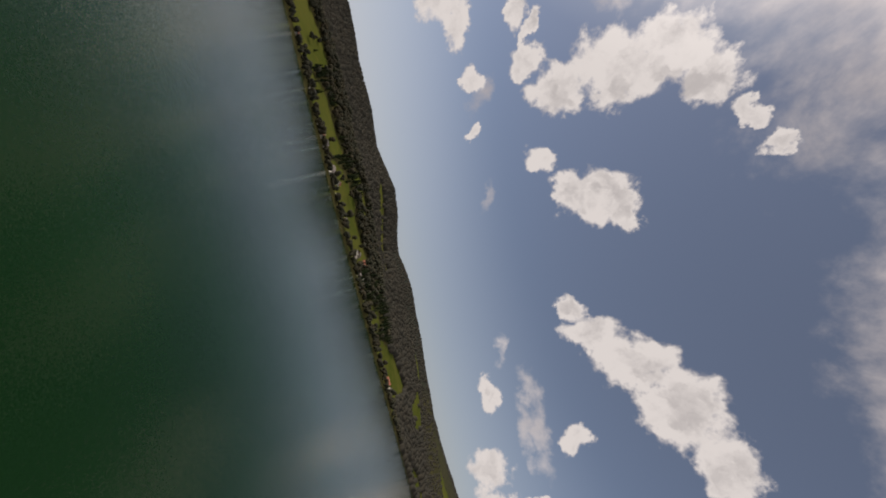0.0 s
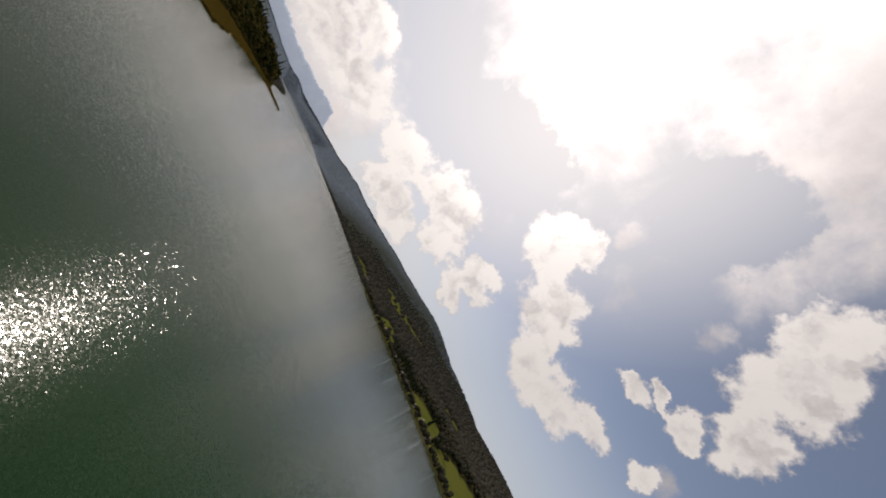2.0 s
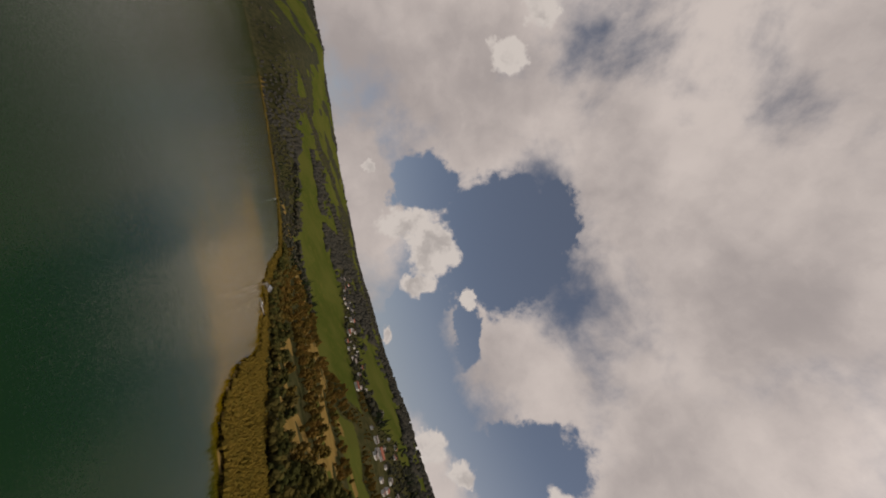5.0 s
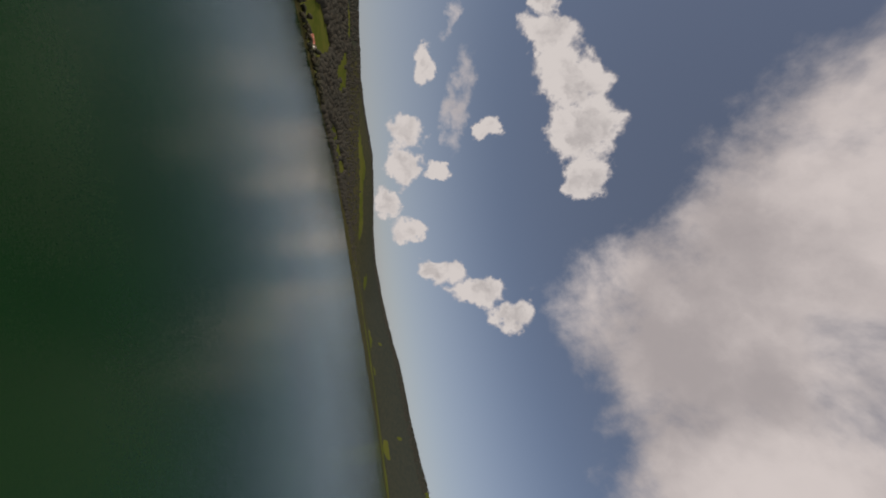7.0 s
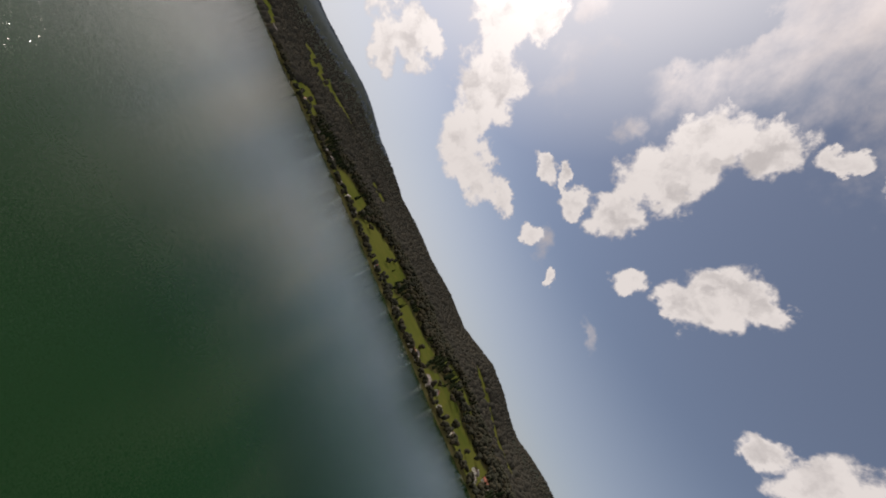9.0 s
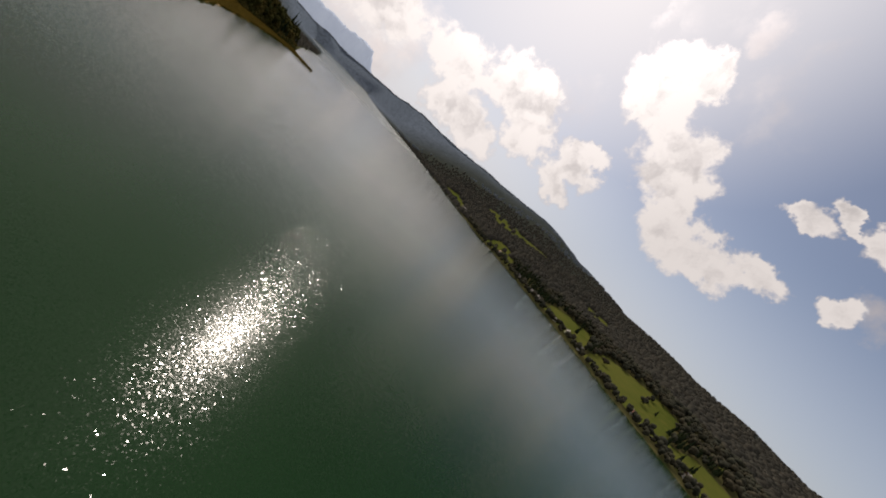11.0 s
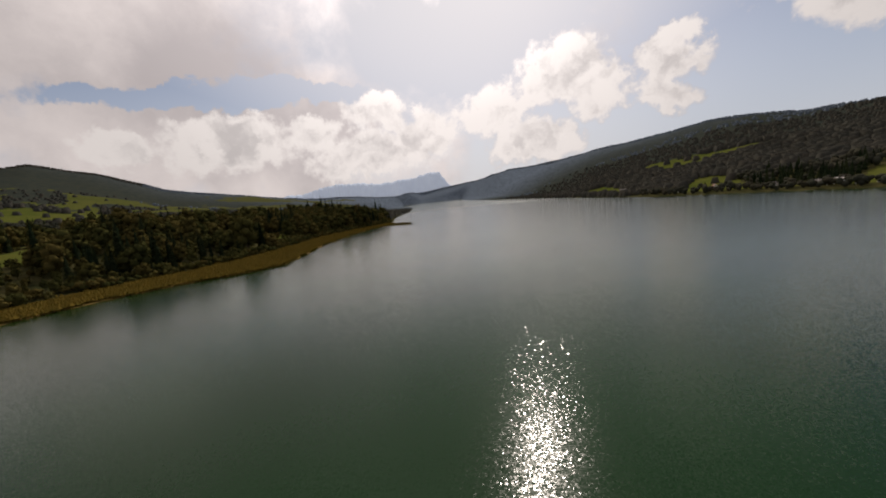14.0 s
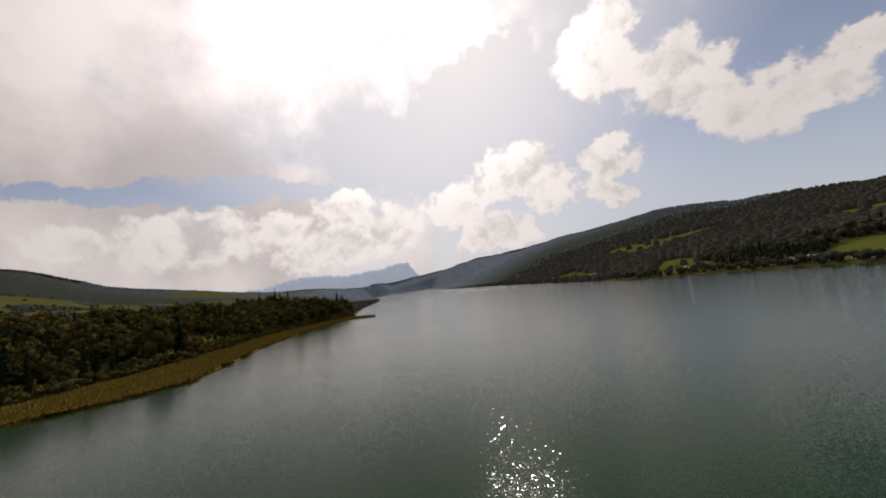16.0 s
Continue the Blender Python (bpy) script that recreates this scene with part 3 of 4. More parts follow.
bay = np.exp(-(((wxx + 44) / 50) ** 2 + ((wyy + 22) / 76) ** 2)) + 0.95 * np.exp(-(((wxx + 82) / 36) ** 2 + ((wyy + 140) / 70) ** 2))
shoal = np.clip(np.clip(1 - off / 9, 0, 1) * 0.3 + bay, 0, 1)
water = new("water", mesh_of("water", np.stack([wxx, wyy, np.zeros_like(wxx)], -1).reshape(-1, 3), grid_tris(len(wx), len(wy), False), [WATER], {"shoal": shoal.ravel()}, True))
tagged(water, "calm dark green lake with fine ripples and brown shallows", "water", kind="structure")

# ---- far mountains, beyond the lake's end ----


def mountain_material():
    m, g, b = material("hazed_mountain", 1.0)
    place = g.node("ShaderNodeTexCoord").outputs["Object"]
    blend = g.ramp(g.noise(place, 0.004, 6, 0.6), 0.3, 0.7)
    # distance haze is put into the rock colour as blue
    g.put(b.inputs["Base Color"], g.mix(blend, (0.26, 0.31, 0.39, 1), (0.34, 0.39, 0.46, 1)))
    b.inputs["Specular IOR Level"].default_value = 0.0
    # added glow pales the slopes further, in place of haze
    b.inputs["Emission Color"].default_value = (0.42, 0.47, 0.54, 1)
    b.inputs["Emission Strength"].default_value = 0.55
    return m


MOUNTAIN = mountain_material()
PEAKS = {21.5: 1.2, 22.6: 2.0, 23.2: 3.2, 23.8: 3.9, 25.2: 4.0, 27.5: 3.7, 29.5: 3.5, 31: 3.3, 34: 3.3, 37.5: 3.75, 40: 3.6, 43: 3.1, 46: 2.7, 52: 2.0}


def mountain_range():
    az = np.arange(20.0, 54.0, 0.12)
    keys = sorted(PEAKS)
    crest = np.interp(az, keys, [PEAKS[k] for k in keys])
    crest = crest + (value_noise(az * 40, az * 0, 9, 31) - 0.5) * 0.2 + (value_noise(az * 40, az * 0, 30, 32) - 0.5) * 0.34
    rows = []
    for far, part in ((4560, -0.02), (4600, 0.30), (4640, 0.62), (4680, 0.86), (4715, 1.0), (4740, 0.9), (4770, 0.0)):
        h = 38 + far * np.tan(np.radians(crest)) * max(part, 0) - (60 if part < 0 else 0)
        h = h + (value_noise(az * 55, np.full_like(az, far), 20, 33) - 0.5) * 45 * (0 < part < 1)
        rows.append(np.stack([CENTRE[0] - far * np.sin(np.radians(az)), CENTRE[1] + far * np.cos(np.radians(az)), h], -1))
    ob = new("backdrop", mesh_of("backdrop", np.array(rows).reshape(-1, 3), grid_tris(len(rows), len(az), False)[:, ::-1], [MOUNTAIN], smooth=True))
    tagged(ob, "mountain range beyond the lake, its haze painted in pale blue with a glow", "mountains", kind="structure")


mountain_range()

# ---- trees ----


def leaf_cards(rng, centres, radii, count, size):
    """Small bent leaf clumps scattered over a set of lobes."""
    pick = rng.choice(len(centres), count, p=radii ** 2 / (radii ** 2).sum())
    d = rng.normal(size=(count, 3))
    d /= np.linalg.norm(d, axis=1, keepdims=True)
    base = centres[pick] + d * radii[pick][:, None] * rng.uniform(0.72, 1.06, (count, 1))
    a = np.cross(d, rng.normal(size=(count, 3)))
    a /= np.linalg.norm(a, axis=1, keepdims=True) + 1e-9
    b = np.cross(d, a)
    s = size * rng.uniform(0.6, 1.3, (count, 1))
    lift = d * s * rng.uniform(0.1, 0.5, (count, 1))
    quad = np.stack([base - a * s, base - b * s * 0.7 + lift, base + a * s, base + b * s * 0.7 + lift], 1)
    i = np.arange(count)[:, None] * 4
    return quad.reshape(-1, 3), np.concatenate([i + (0, 1, 2), i + (0, 2, 3)])


def ball(rng, centre, radius, squash=1.0):
    """A rough 20-sided lump."""
    p = (1 + 5 ** 0.5) / 2
    v = np.array([(-1, p, 0), (1, p, 0), (-1, -p, 0), (1, -p, 0), (0, -1, p), (0, 1, p), (0, -1, -p), (0, 1, -p), (p, 0, -1), (p, 0, 1), (-p, 0, -1), (-p, 0, 1)], float)
    v = v / np.linalg.norm(v[0]) * radius * rng.uniform(0.8, 1.2, (12, 1))
    v[:, 2] *= squash
    t = np.array([(0, 11, 5), (0, 5, 1), (0, 1, 7), (0, 7, 10), (0, 10, 11), (1, 5, 9), (5, 11, 4), (11, 10, 2), (10, 7, 6), (7, 1, 8),
                  (3, 9, 4), (3, 4, 2), (3, 2, 6), (3, 6, 8), (3, 8, 9), (4, 9, 5), (2, 4, 11), (6, 2, 10), (8, 6, 7), (9, 8, 1)])
    return v + centre, t


def joined(parts):
    verts, tris, at = [], [], 0
    for v, t in parts:
        verts.append(v)
        tris.append(t + at)
        at += len(v)
    return np.concatenate(verts), np.concatenate(tris)


def broad_crown(seed, tall, spread, cards, size):
    rng = np.random.default_rng(seed)
    n = 8
    a, up = np.arange(n) * 2.4 + rng.uniform(0, 6), np.linspace(0.30, 0.76, n)
    out = spread * 0.42 * np.sqrt(np.clip(1 - ((up - 0.42) / 0.42) ** 2, 0.02, 1)) * rng.uniform(0.7, 1.1, n)
    centres = np.stack([np.cos(a) * out, np.sin(a) * out, up * tall], -1)
    radii = rng.uniform(0.46, 0.60, n) * spread * (1.1 - 0.45 * up)
    lumps = [ball(rng, c, r * 0.78, 0.85) for c, r in zip(centres, radii)]
    return joined(lumps + [leaf_cards(rng, centres, radii, cards, size)])


def spruce_crown(seed, tall, spread, cards, size):
    rng = np.random.default_rng(seed)
    parts = []
    z = np.linspace(0.12, 0.97, 9)
    for k, h in enumerate(z):
        r = spread * (1.04 - h) ** 0.85
        n = 9
        a = np.arange(n) * 2 * np.pi / n + rng.uniform(0, 1)
        rim = np.stack([np.cos(a) * r * rng.uniform(0.75, 1.15, n), np.sin(a) * r * rng.uniform(0.75, 1.15, n), np.full(n, (h - 0.05) * tall) - rng.uniform(0, 0.04, n) * tall], -1)
        v = np.vstack([rim, [[0, 0, (h + 0.13) * tall]], [[0, 0, (h - 0.01) * tall]]])
        i = np.arange(n)
        parts.append((v, np.concatenate([np.stack([i, (i + 1) % n, np.full(n, n)], -1), np.stack([(i + 1) % n, i, np.full(n, n + 1)], -1)])))
    centres = np.stack([z * 0, z * 0, z * tall], -1)
    parts.append(leaf_cards(rng, centres, spread * (1.06 - z) ** 0.85, cards, size))
    return joined(parts)


def tapered(points, radii, sides=7):
    """A tube of rings along a line of points."""
    a = np.arange(sides) * 2 * np.pi / sides
    verts = np.concatenate([np.array(p) + np.stack([np.cos(a) * r, np.sin(a) * r, a * 0], -1) for p, r in zip(points, radii)])
    quads = grid_tris(len(points), sides, True)
    return verts, np.concatenate([quads[:, [0, 1, 2]], quads[:, [0, 2, 3]]])


def trunk_and_limbs(seed, tall, spread, limbs):
    rng = np.random.default_rng(seed)
    parts = [tapered([(0, 0, -1.2), (0, 0, 0.3), (0.1, 0, tall * 0.35), (0.1, 0.15, tall * 0.62), (0, 0.1, tall * 0.86)], [0.022 * tall, 0.017 * tall, 0.013 * tall, 0.008 * tall, 0.002 * tall])]
    for k in range(limbs):
        a, z = rng.uniform(0, 6.28), rng.uniform(0.28, 0.6) * tall
        r = spread * rng.uniform(0.35, 0.6)
        end = np.array((math.cos(a) * r, math.sin(a) * r, z + tall * rng.uniform(0.08, 0.2)))
        parts.append(tapered([(0.1, 0, z), end * (0.5, 0.5, 1) + (0, 0, -0.02 * tall), end], [0.006 * tall, 0.004 * tall, 0.0015 * tall], 5))
    return joined(parts)


BROAD, PLAIN, SPRUCE, BUSH, FAR_BROAD, FAR_SPRUCE = [], [], [], [], [], []
for k in range(6):
    tall = (19, 22, 17, 24, 20, 15)[k]
    spread = (7.4, 8.2, 7.8, 8.0, 6.4, 7.0)[k]
    BROAD.append((broad_crown(40 + k, tall, spread, 330, 0.85), trunk_and_limbs(60 + k, tall, spread, 6), tall))
    PLAIN.append(joined([broad_crown(40 + k, tall, spread, 120, 1.25), tapered([(0, 0, -1), (0, 0, tall * 0.6)], [0.3, 0.15], 4)]))
for k in range(4):
    tall = (24, 27, 21, 25)[k]
    SPRUCE.append((spruce_crown(80 + k, tall, (3.6, 3.9, 3.3, 3.2)[k], 220, 0.7), trunk_and_limbs(90 + k, tall, 2, 0), tall))
for k in range(3):
    rng = np.random.default_rng(100 + k)
    c = np.stack([rng.normal(0, 1.3, 6), rng.normal(0, 1.3, 6), rng.uniform(0.9, 2.6, 6)], -1)
    r = rng.uniform(0.9, 1.5, 6)
    BUSH.append(joined([ball(rng, p, q * 0.85) for p, q in zip(c, r)] + [leaf_cards(rng, c, r, 90, 0.45)]))
for k in range(4):
    rng = np.random.default_rng(120 + k)
    c = np.stack([rng.normal(0, 2.6, 4), rng.normal(0, 2.6, 4), rng.uniform(5.0, 11, 4)], -1)
    FAR_BROAD.append(joined([ball(rng, p, q, 1.05) for p, q in zip(c, rng.uniform(3.2, 4.8, 4))] + [tapered([(0, 0, -1), (0, 0, 7)], [0.4, 0.25], 4)]))
    FAR_SPRUCE.append(joined([(np.array([(3.2, 0, 2), (-1.2, 3, 2.6), (-2.6, -1.8, 1.6), (1, -3, 2.2), (0.1, 0, 21)]) * (1, 1, rng.uniform(0.85, 1.15)), np.array([(0, 1, 4), (1, 2, 4), (2, 3, 4), (3, 0, 4)])),
                              ball(rng, (0, 0, 6), 2.9, 1.6), ball(rng, (0, 0, 11), 2.0, 1.8)]))


def treetop(seed):
    """A plain crown top for trees a kilometre off: a lumpy dome whose skirt runs into its neighbours."""
    rng = np.random.default_rng(seed)
    a = np.arange(4) * np.pi / 2
    r, low = rng.uniform(6.2, 8.2, 4), rng.uniform(9.8, 10.6, 4)
    verts = np.vstack([[(rng.normal(0, 0.8), rng.normal(0, 0.8), rng.uniform(11.2, 11.8))], np.stack([np.cos(a) * r, np.sin(a) * r, low], -1),
                       np.stack([np.cos(a) * r * 1.5, np.sin(a) * r * 1.5, low - 11], -1)])
    k = np.arange(4)
    n = (k + 1) % 4
    return verts, np.concatenate([np.stack([k * 0, 1 + k, 1 + n], -1), np.stack([1 + k, 5 + k, 5 + n], -1), np.stack([1 + k, 5 + n, 1 + n], -1)])


CANOPY = [treetop(140 + k) for k in range(6)]


def scatter(boxes, spacing, seed):
    """Jittered places over a box, as x and y."""
    rng = np.random.default_rng(seed)
    x0, y0, x1, y1 = boxes
    x, y = np.meshgrid(np.arange(x0, x1, spacing), np.arange(y0, y1, spacing))
    x, y = x.ravel(), y.ravel()
    return x + rng.uniform(-0.45, 0.45, x.size) * spacing, y + rng.uniform(-0.45, 0.45, x.size) * spacing


def strewn(name, models, mat, x, y, scale, seed, label, category, smooth=False):
    """Many alike plants as one object of stuff."""
    rng = np.random.default_rng(seed)
    z = height(x, y)
    verts, tris, tints, at = [], [], [], 0
    kind = rng.integers(0, len(models), x.size)
    for k, (v, t) in enumerate(models):
        sel = np.where(kind == k)[0]
        a = rng.uniform(0, 6.28, sel.size)
        s = scale[sel]
        stretch = rng.uniform(0.85, 1.2, sel.size)
        ca, sa = np.cos(a)[:, None], np.sin(a)[:, None]
        p = np.stack([(v[:, 0] * ca - v[:, 1] * sa) * s[:, None] + x[sel][:, None], (v[:, 0] * sa + v[:, 1] * ca) * s[:, None] + y[sel][:, None],
                      v[:, 2] * (s * stretch)[:, None] + z[sel][:, None] - 0.1], -1)
        verts.append(p.reshape(-1, 3))
        tris.append((t[None] + np.arange(sel.size)[:, None, None] * len(v)).reshape(-1, 3) + at)
        tints.append(np.repeat(rng.random(sel.size), len(v)))
        at += sel.size * len(v)
    ob = new(name, mesh_of(name, np.concatenate(verts), np.concatenate(tris), [mat], {"tint": np.concatenate(tints)}, smooth))
    return tagged(ob, label, category, kind="stuff")


# the woods on the near shore
nx, ny = scatter((-760, -330, -60, 840), 9.8, 7)
sd = inland(nx, ny)
mead, dry = meadow(nx, ny), straw(nx, ny)
rng = np.random.default_rng(9)
south = ny < 95
scrub = ny < 15 + 0.1 * (nx + 200)
hamlet = (nx < -540) & (nx > -840) & (ny > -240) & (ny < 300)
thin = np.where(south & (sd > 20), value_noise(nx, ny, 40, 17) > np.where(scrub, 0.36, 0.25), True) & np.where(hamlet, value_noise(nx, ny, 30, 16) > 0.62, True) & np.where(sd > 260, value_noise(nx, ny, 90, 18) > 0.35, True)
keep = (sd > 3.5) & ~((nx > -152) & (ny > 70) & (ny < 114) & (sd < 40)) & (sd < 430) & (mead < 0.5) & (dry < 0.5) & thin & (nx > -700) & ~(patch(nx, ny, -218, 470, 38, 27, 20) & (value_noise(nx, ny, 14, 71) > 0.3))
nx, ny, sd = nx[keep], ny[keep], sd[keep]
near = sd < np.where((ny > -80) & (ny < 620), 30, 0)
needle = (value_noise(nx, ny, 70, 19) + rng.uniform(-0.2, 0.2, nx.size) > 0.72) & ~scrub[keep]
stand = 0.55 + 0.85 * value_noise(nx, ny, 48, 70)
gap = patch(nx, ny, -240, 284, 58, 15, 6) | patch(nx, ny, -222, 480, 42, 26, 20)
size = rng.uniform(0.6, 1.25, nx.size) * np.where(gap, 0.42, np.where(scrub[keep], 1.0, stand)) * np.where(scrub[keep], 0.5, 1.0) * np.where(hamlet[keep], 0.6, 1.0) * np.where(patch(nx, ny, -160, 92, 46, 18, 0), 0.4, 1.0) * np.where(sd < 12, rng.uniform(0.45, 0.9, nx.size), 1.0)


def tree(name, model, mat, label):
    (crown, bark, tall) = model
    rng = np.random.default_rng(int(tall * 7))
    thing = new(name)
    thing.empty_display_size = 0.5
    for key, (v, t), m in (("trunk", bark, BARK), ("crown", crown, mat)):
        ob = new(key, mesh_of(key, v, t, [m], {"tint": np.full(len(v), rng.random())}, key == "crown"))
        ob.parent = thing
    return tagged(thing, label, "tree", "trees along the reed shore")


broad_models = [tree("broadleaf_tree", m, LEAF, "olive green broadleaf tree behind the reed belt") for m in BROAD]
spruce_models = [tree("spruce_tree", m, NEEDLE, "tall dark green spruce behind the reed belt") for m in SPRUCE]
front = np.where(near)[0]
front = front[np.argsort(np.hypot(nx[front] - 110, ny[front] - 150))][:270]
used = {}
for i in front:
    models = spruce_models if needle[i] else broad_models
    k = int(rng.integers(0, len(models)))
    m = pose(nx[i], ny[i], float(height(nx[i:i + 1], ny[i:i + 1])[0]) - 0.1, 0, 0, rng.uniform(0, 360)) @ Matrix.Diagonal((size[i], size[i], size[i] * rng.uniform(0.9, 1.15), 1))
    first = models[k]
    if first.name not in used:
        used[first.name] = True
        first.matrix_basis = m
    else:
        c = copy_thing(first, m)
        c.matrix_basis = m
for spare in [m for m in broad_models + spruce_models if m.name not in used]:
    for ob in (*spare.children, spare):
        bpy.data.objects.remove(ob)
rest = np.ones(nx.size, bool)
rest[front] = False
b, s, low = rest & ~needle & ~scrub[keep], rest & needle & ~scrub[keep], rest & scrub[keep]
strewn("near_woodland", PLAIN, LEAF, nx[b], ny[b], size[b], 21, "dense olive and brown broadleaf woodland on the near shore", "woods", True)
strewn("scrub_woodland", PLAIN, RUSSET, nx[low], ny[low], size[low], 23, "low russet and olive scrub trees in dry sedge", "scrub", True)
strewn("near_spruces", [joined([m[0], m[1]]) for m in SPRUCE], NEEDLE, nx[s], ny[s], size[s], 22, "dark spruces among the near woods", "woods")

# bushes along the back of the reeds
bx, by = scatter((-300, -330, -70, 780), 4.2, 27)
bsd = inland(bx, by)
keep = (bsd > -1.5) & (bsd < 15) & ~patch(bx, by, -120, 100, 32, 13, 135) & (np.random.default_rng(28).random(bx.size) < 0.7)
strewn("bushes", BUSH, LEAF, bx[keep], by[keep], np.random.default_rng(29).uniform(0.7, 1.9, keep.sum()), 30, "low green and russet bushes behind the reeds", "bushes")

# far woods, hedges and waterside trees
fx, fy = [], []
for box, gap, seed in (((-1500, -1500, 1500, 2600), 10.0, 31), ((-3000, -3000, 3400, 4300), 11.0, 32)):
    x, y = scatter(box, gap, seed)
    far = np.hypot(x - CENTRE[0], y - CENTRE[1])
    az = bearing(x, y)
    ok = (far < np.where(az > 40, 1150, 820)) if gap < 11 else (far > np.where(az > 40, 1150, 820)) & (far < around(az, CREST) + 60) & (np.random.default_rng(33).random(x.size) < np.where(far > around(az, CREST) - 120, 0.6, np.clip((1800 - far) / 700, 0, 1)))
    ok &= ~((x > -700) & (x < -60) & (y > -330) & (y < 840) & (far < 900))
    x, y, far = x[ok], y[ok], far[ok]
    s_d = inland(x, y)
    r = np.random.default_rng(seed + 5).random(x.size)
    m_ = meadow(x, y) > 0.5
    shoreline = (s_d > 0.5) & (s_d < 34) & (r < 0.93)
    open_field = inside(BIG_MEADOW, x, y) | inside(UPPER_MEADOW, x, y)
    fringe = (x < -200) & (y < -200) & (x > -460) & (s_d < 120)
    lone = m_ & (r < np.where(open_field, 0.002, np.where(x < -450, 0.08, 0.03)))
    gardens = settled(x, y)
    wood = (~m_) & (s_d >= 34) & (r < np.where(fringe | gardens, 0.5, 0.96)) & (straw(x, y) < 0.5)
    ok = (shoreline | lone | wood) & (s_d > 0.5)
    fx.append(x[ok])
    fy.append(y[ok])
mid_n = len(fx[0])
fx, fy = np.concatenate(fx), np.concatenate(fy)
r = np.random.default_rng(41)
fs = r.uniform(0.65, 1.15, fx.size) * np.where(np.arange(fx.size) < mid_n, 1.0, 1.15) * np.where(inland(fx, fy) < 36, 0.66, 0.92) * np.where(settled(fx, fy), 0.62, 1.0) * np.where((fx < -200) & (fy < -200) & (fx > -460) & (inland(fx, fy) < 120), 0.6, 1.0)
conifer = (value_noise(fx, fy, 110, 42) + r.uniform(-0.25, 0.25, fx.size) > 0.68) & (inland(fx, fy) > 40)
beyond = np.arange(fx.size) >= mid_n
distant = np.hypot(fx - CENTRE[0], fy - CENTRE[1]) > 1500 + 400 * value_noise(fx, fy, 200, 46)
# the blue haze tint goes only on ridges toward the sun
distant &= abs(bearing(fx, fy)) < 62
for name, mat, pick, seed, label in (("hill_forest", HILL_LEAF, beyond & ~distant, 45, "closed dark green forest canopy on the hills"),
                                     ("distant_forest", HAZED_LEAF, beyond & distant, 47, "forest canopy on the distant ridges, tinted blue in place of haze")):
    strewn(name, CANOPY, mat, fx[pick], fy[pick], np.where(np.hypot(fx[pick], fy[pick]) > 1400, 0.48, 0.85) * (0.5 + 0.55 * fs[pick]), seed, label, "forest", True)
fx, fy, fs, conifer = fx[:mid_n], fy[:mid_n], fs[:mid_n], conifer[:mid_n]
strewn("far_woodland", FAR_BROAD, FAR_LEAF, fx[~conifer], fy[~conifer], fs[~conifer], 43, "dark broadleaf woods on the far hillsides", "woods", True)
strewn("far_spruces", FAR_SPRUCE, NEEDLE, fx[conifer], fy[conifer], fs[conifer], 44, "dark spruce woods on the far hillsides", "woods")

# ---- reeds ----


def reed_tuft(seed):
    rng = np.random.default_rng(seed)
    verts = [np.array((1.25, 0.1, 0.9)), np.array((0.0, 1.2, 1.1)), np.array((-1.2, -0.1, 0.95)), np.array((0.1, -1.25, 1.05)), np.array((rng.normal(0, 0.2), rng.normal(0, 0.2), 2.1))]
    tris = [(0, 1, 4), (1, 2, 4), (2, 3, 4), (3, 0, 4)]
    for k in range(6):
        a, r = rng.uniform(0, 6.28), rng.uniform(0, 0.95)
        foot = np.array((math.cos(a) * r, math.sin(a) * r, -0.6))
        lean = rng.normal(0, 0.16, 2)
        w = rng.uniform(0.08, 0.15)
        side = np.array((math.cos(a + 1.5) * w, math.sin(a + 1.5) * w, 0))
        top = foot + (lean[0], lean[1], rng.uniform(2.3, 2.9))
        mid = foot + (lean[0] * 0.4, lean[1] * 0.4, 1.5)
        n = len(verts)
        verts += [foot - side, foot + side, mid + side * 1.6, mid - side * 1.6, top]
        tris += [(n, n + 1, n + 2), (n, n + 2, n + 3), (n + 3, n + 2, n + 4)]
    return np.array(verts), np.array(tris)


rx, ry = scatter((-420, -1300, 0, 760), 1.62, 51)
ok = inside(REEDS, rx + (value_noise(rx, ry, 7, 52) - 0.5) * 7, ry + (value_noise(rx, ry, 9, 53) - 0.5) * 7) & ((ry > -420) | (np.random.default_rng(54).random(rx.size) < 0.3))
ok &= ~patch(rx, ry, -83, 113, 26, 4.5, 19.7) & ~patch(rx, ry, -127, 204, 18, 3.5, 3.4)
rx, ry = rx[ok], ry[ok]
strewn("reed_belt", [reed_tuft(k) for k in range(5)], REED, rx, ry, (0.78 + 0.4 * value_noise(rx, ry, 8, 57)) * np.random.default_rng(55).uniform(0.92, 1.08, rx.size), 56, "tawny reed belt standing in the shallows", "reeds")

# ---- houses, church, boats and jetties ----


def part(name, bm, mat, parent, label=""):
    """One mesh object under a thing or a part."""
    me = bpy.data.meshes.new(name)
    bmesh.ops.recalc_face_normals(bm, faces=bm.faces)
    bm.to_mesh(me)
    bm.free()
    me.materials.append(mat)
    ob = new(name, me)
    ob.parent = parent
    return tagged(ob, label)


def box(x0, y0, z0, x1, y1, z1, bevel=0.0):
    bm = bmesh.new()
    bmesh.ops.create_cube(bm, size=1)
    for v in bm.verts:
        v.co = ((x0, x1)[v.co.x > 0], (y0, y1)[v.co.y > 0], (z0, z1)[v.co.z > 0])
    if bevel:
        bmesh.ops.bevel(bm, geom=bm.edges[:], offset=bevel, segments=1, affect="EDGES")
    return bm


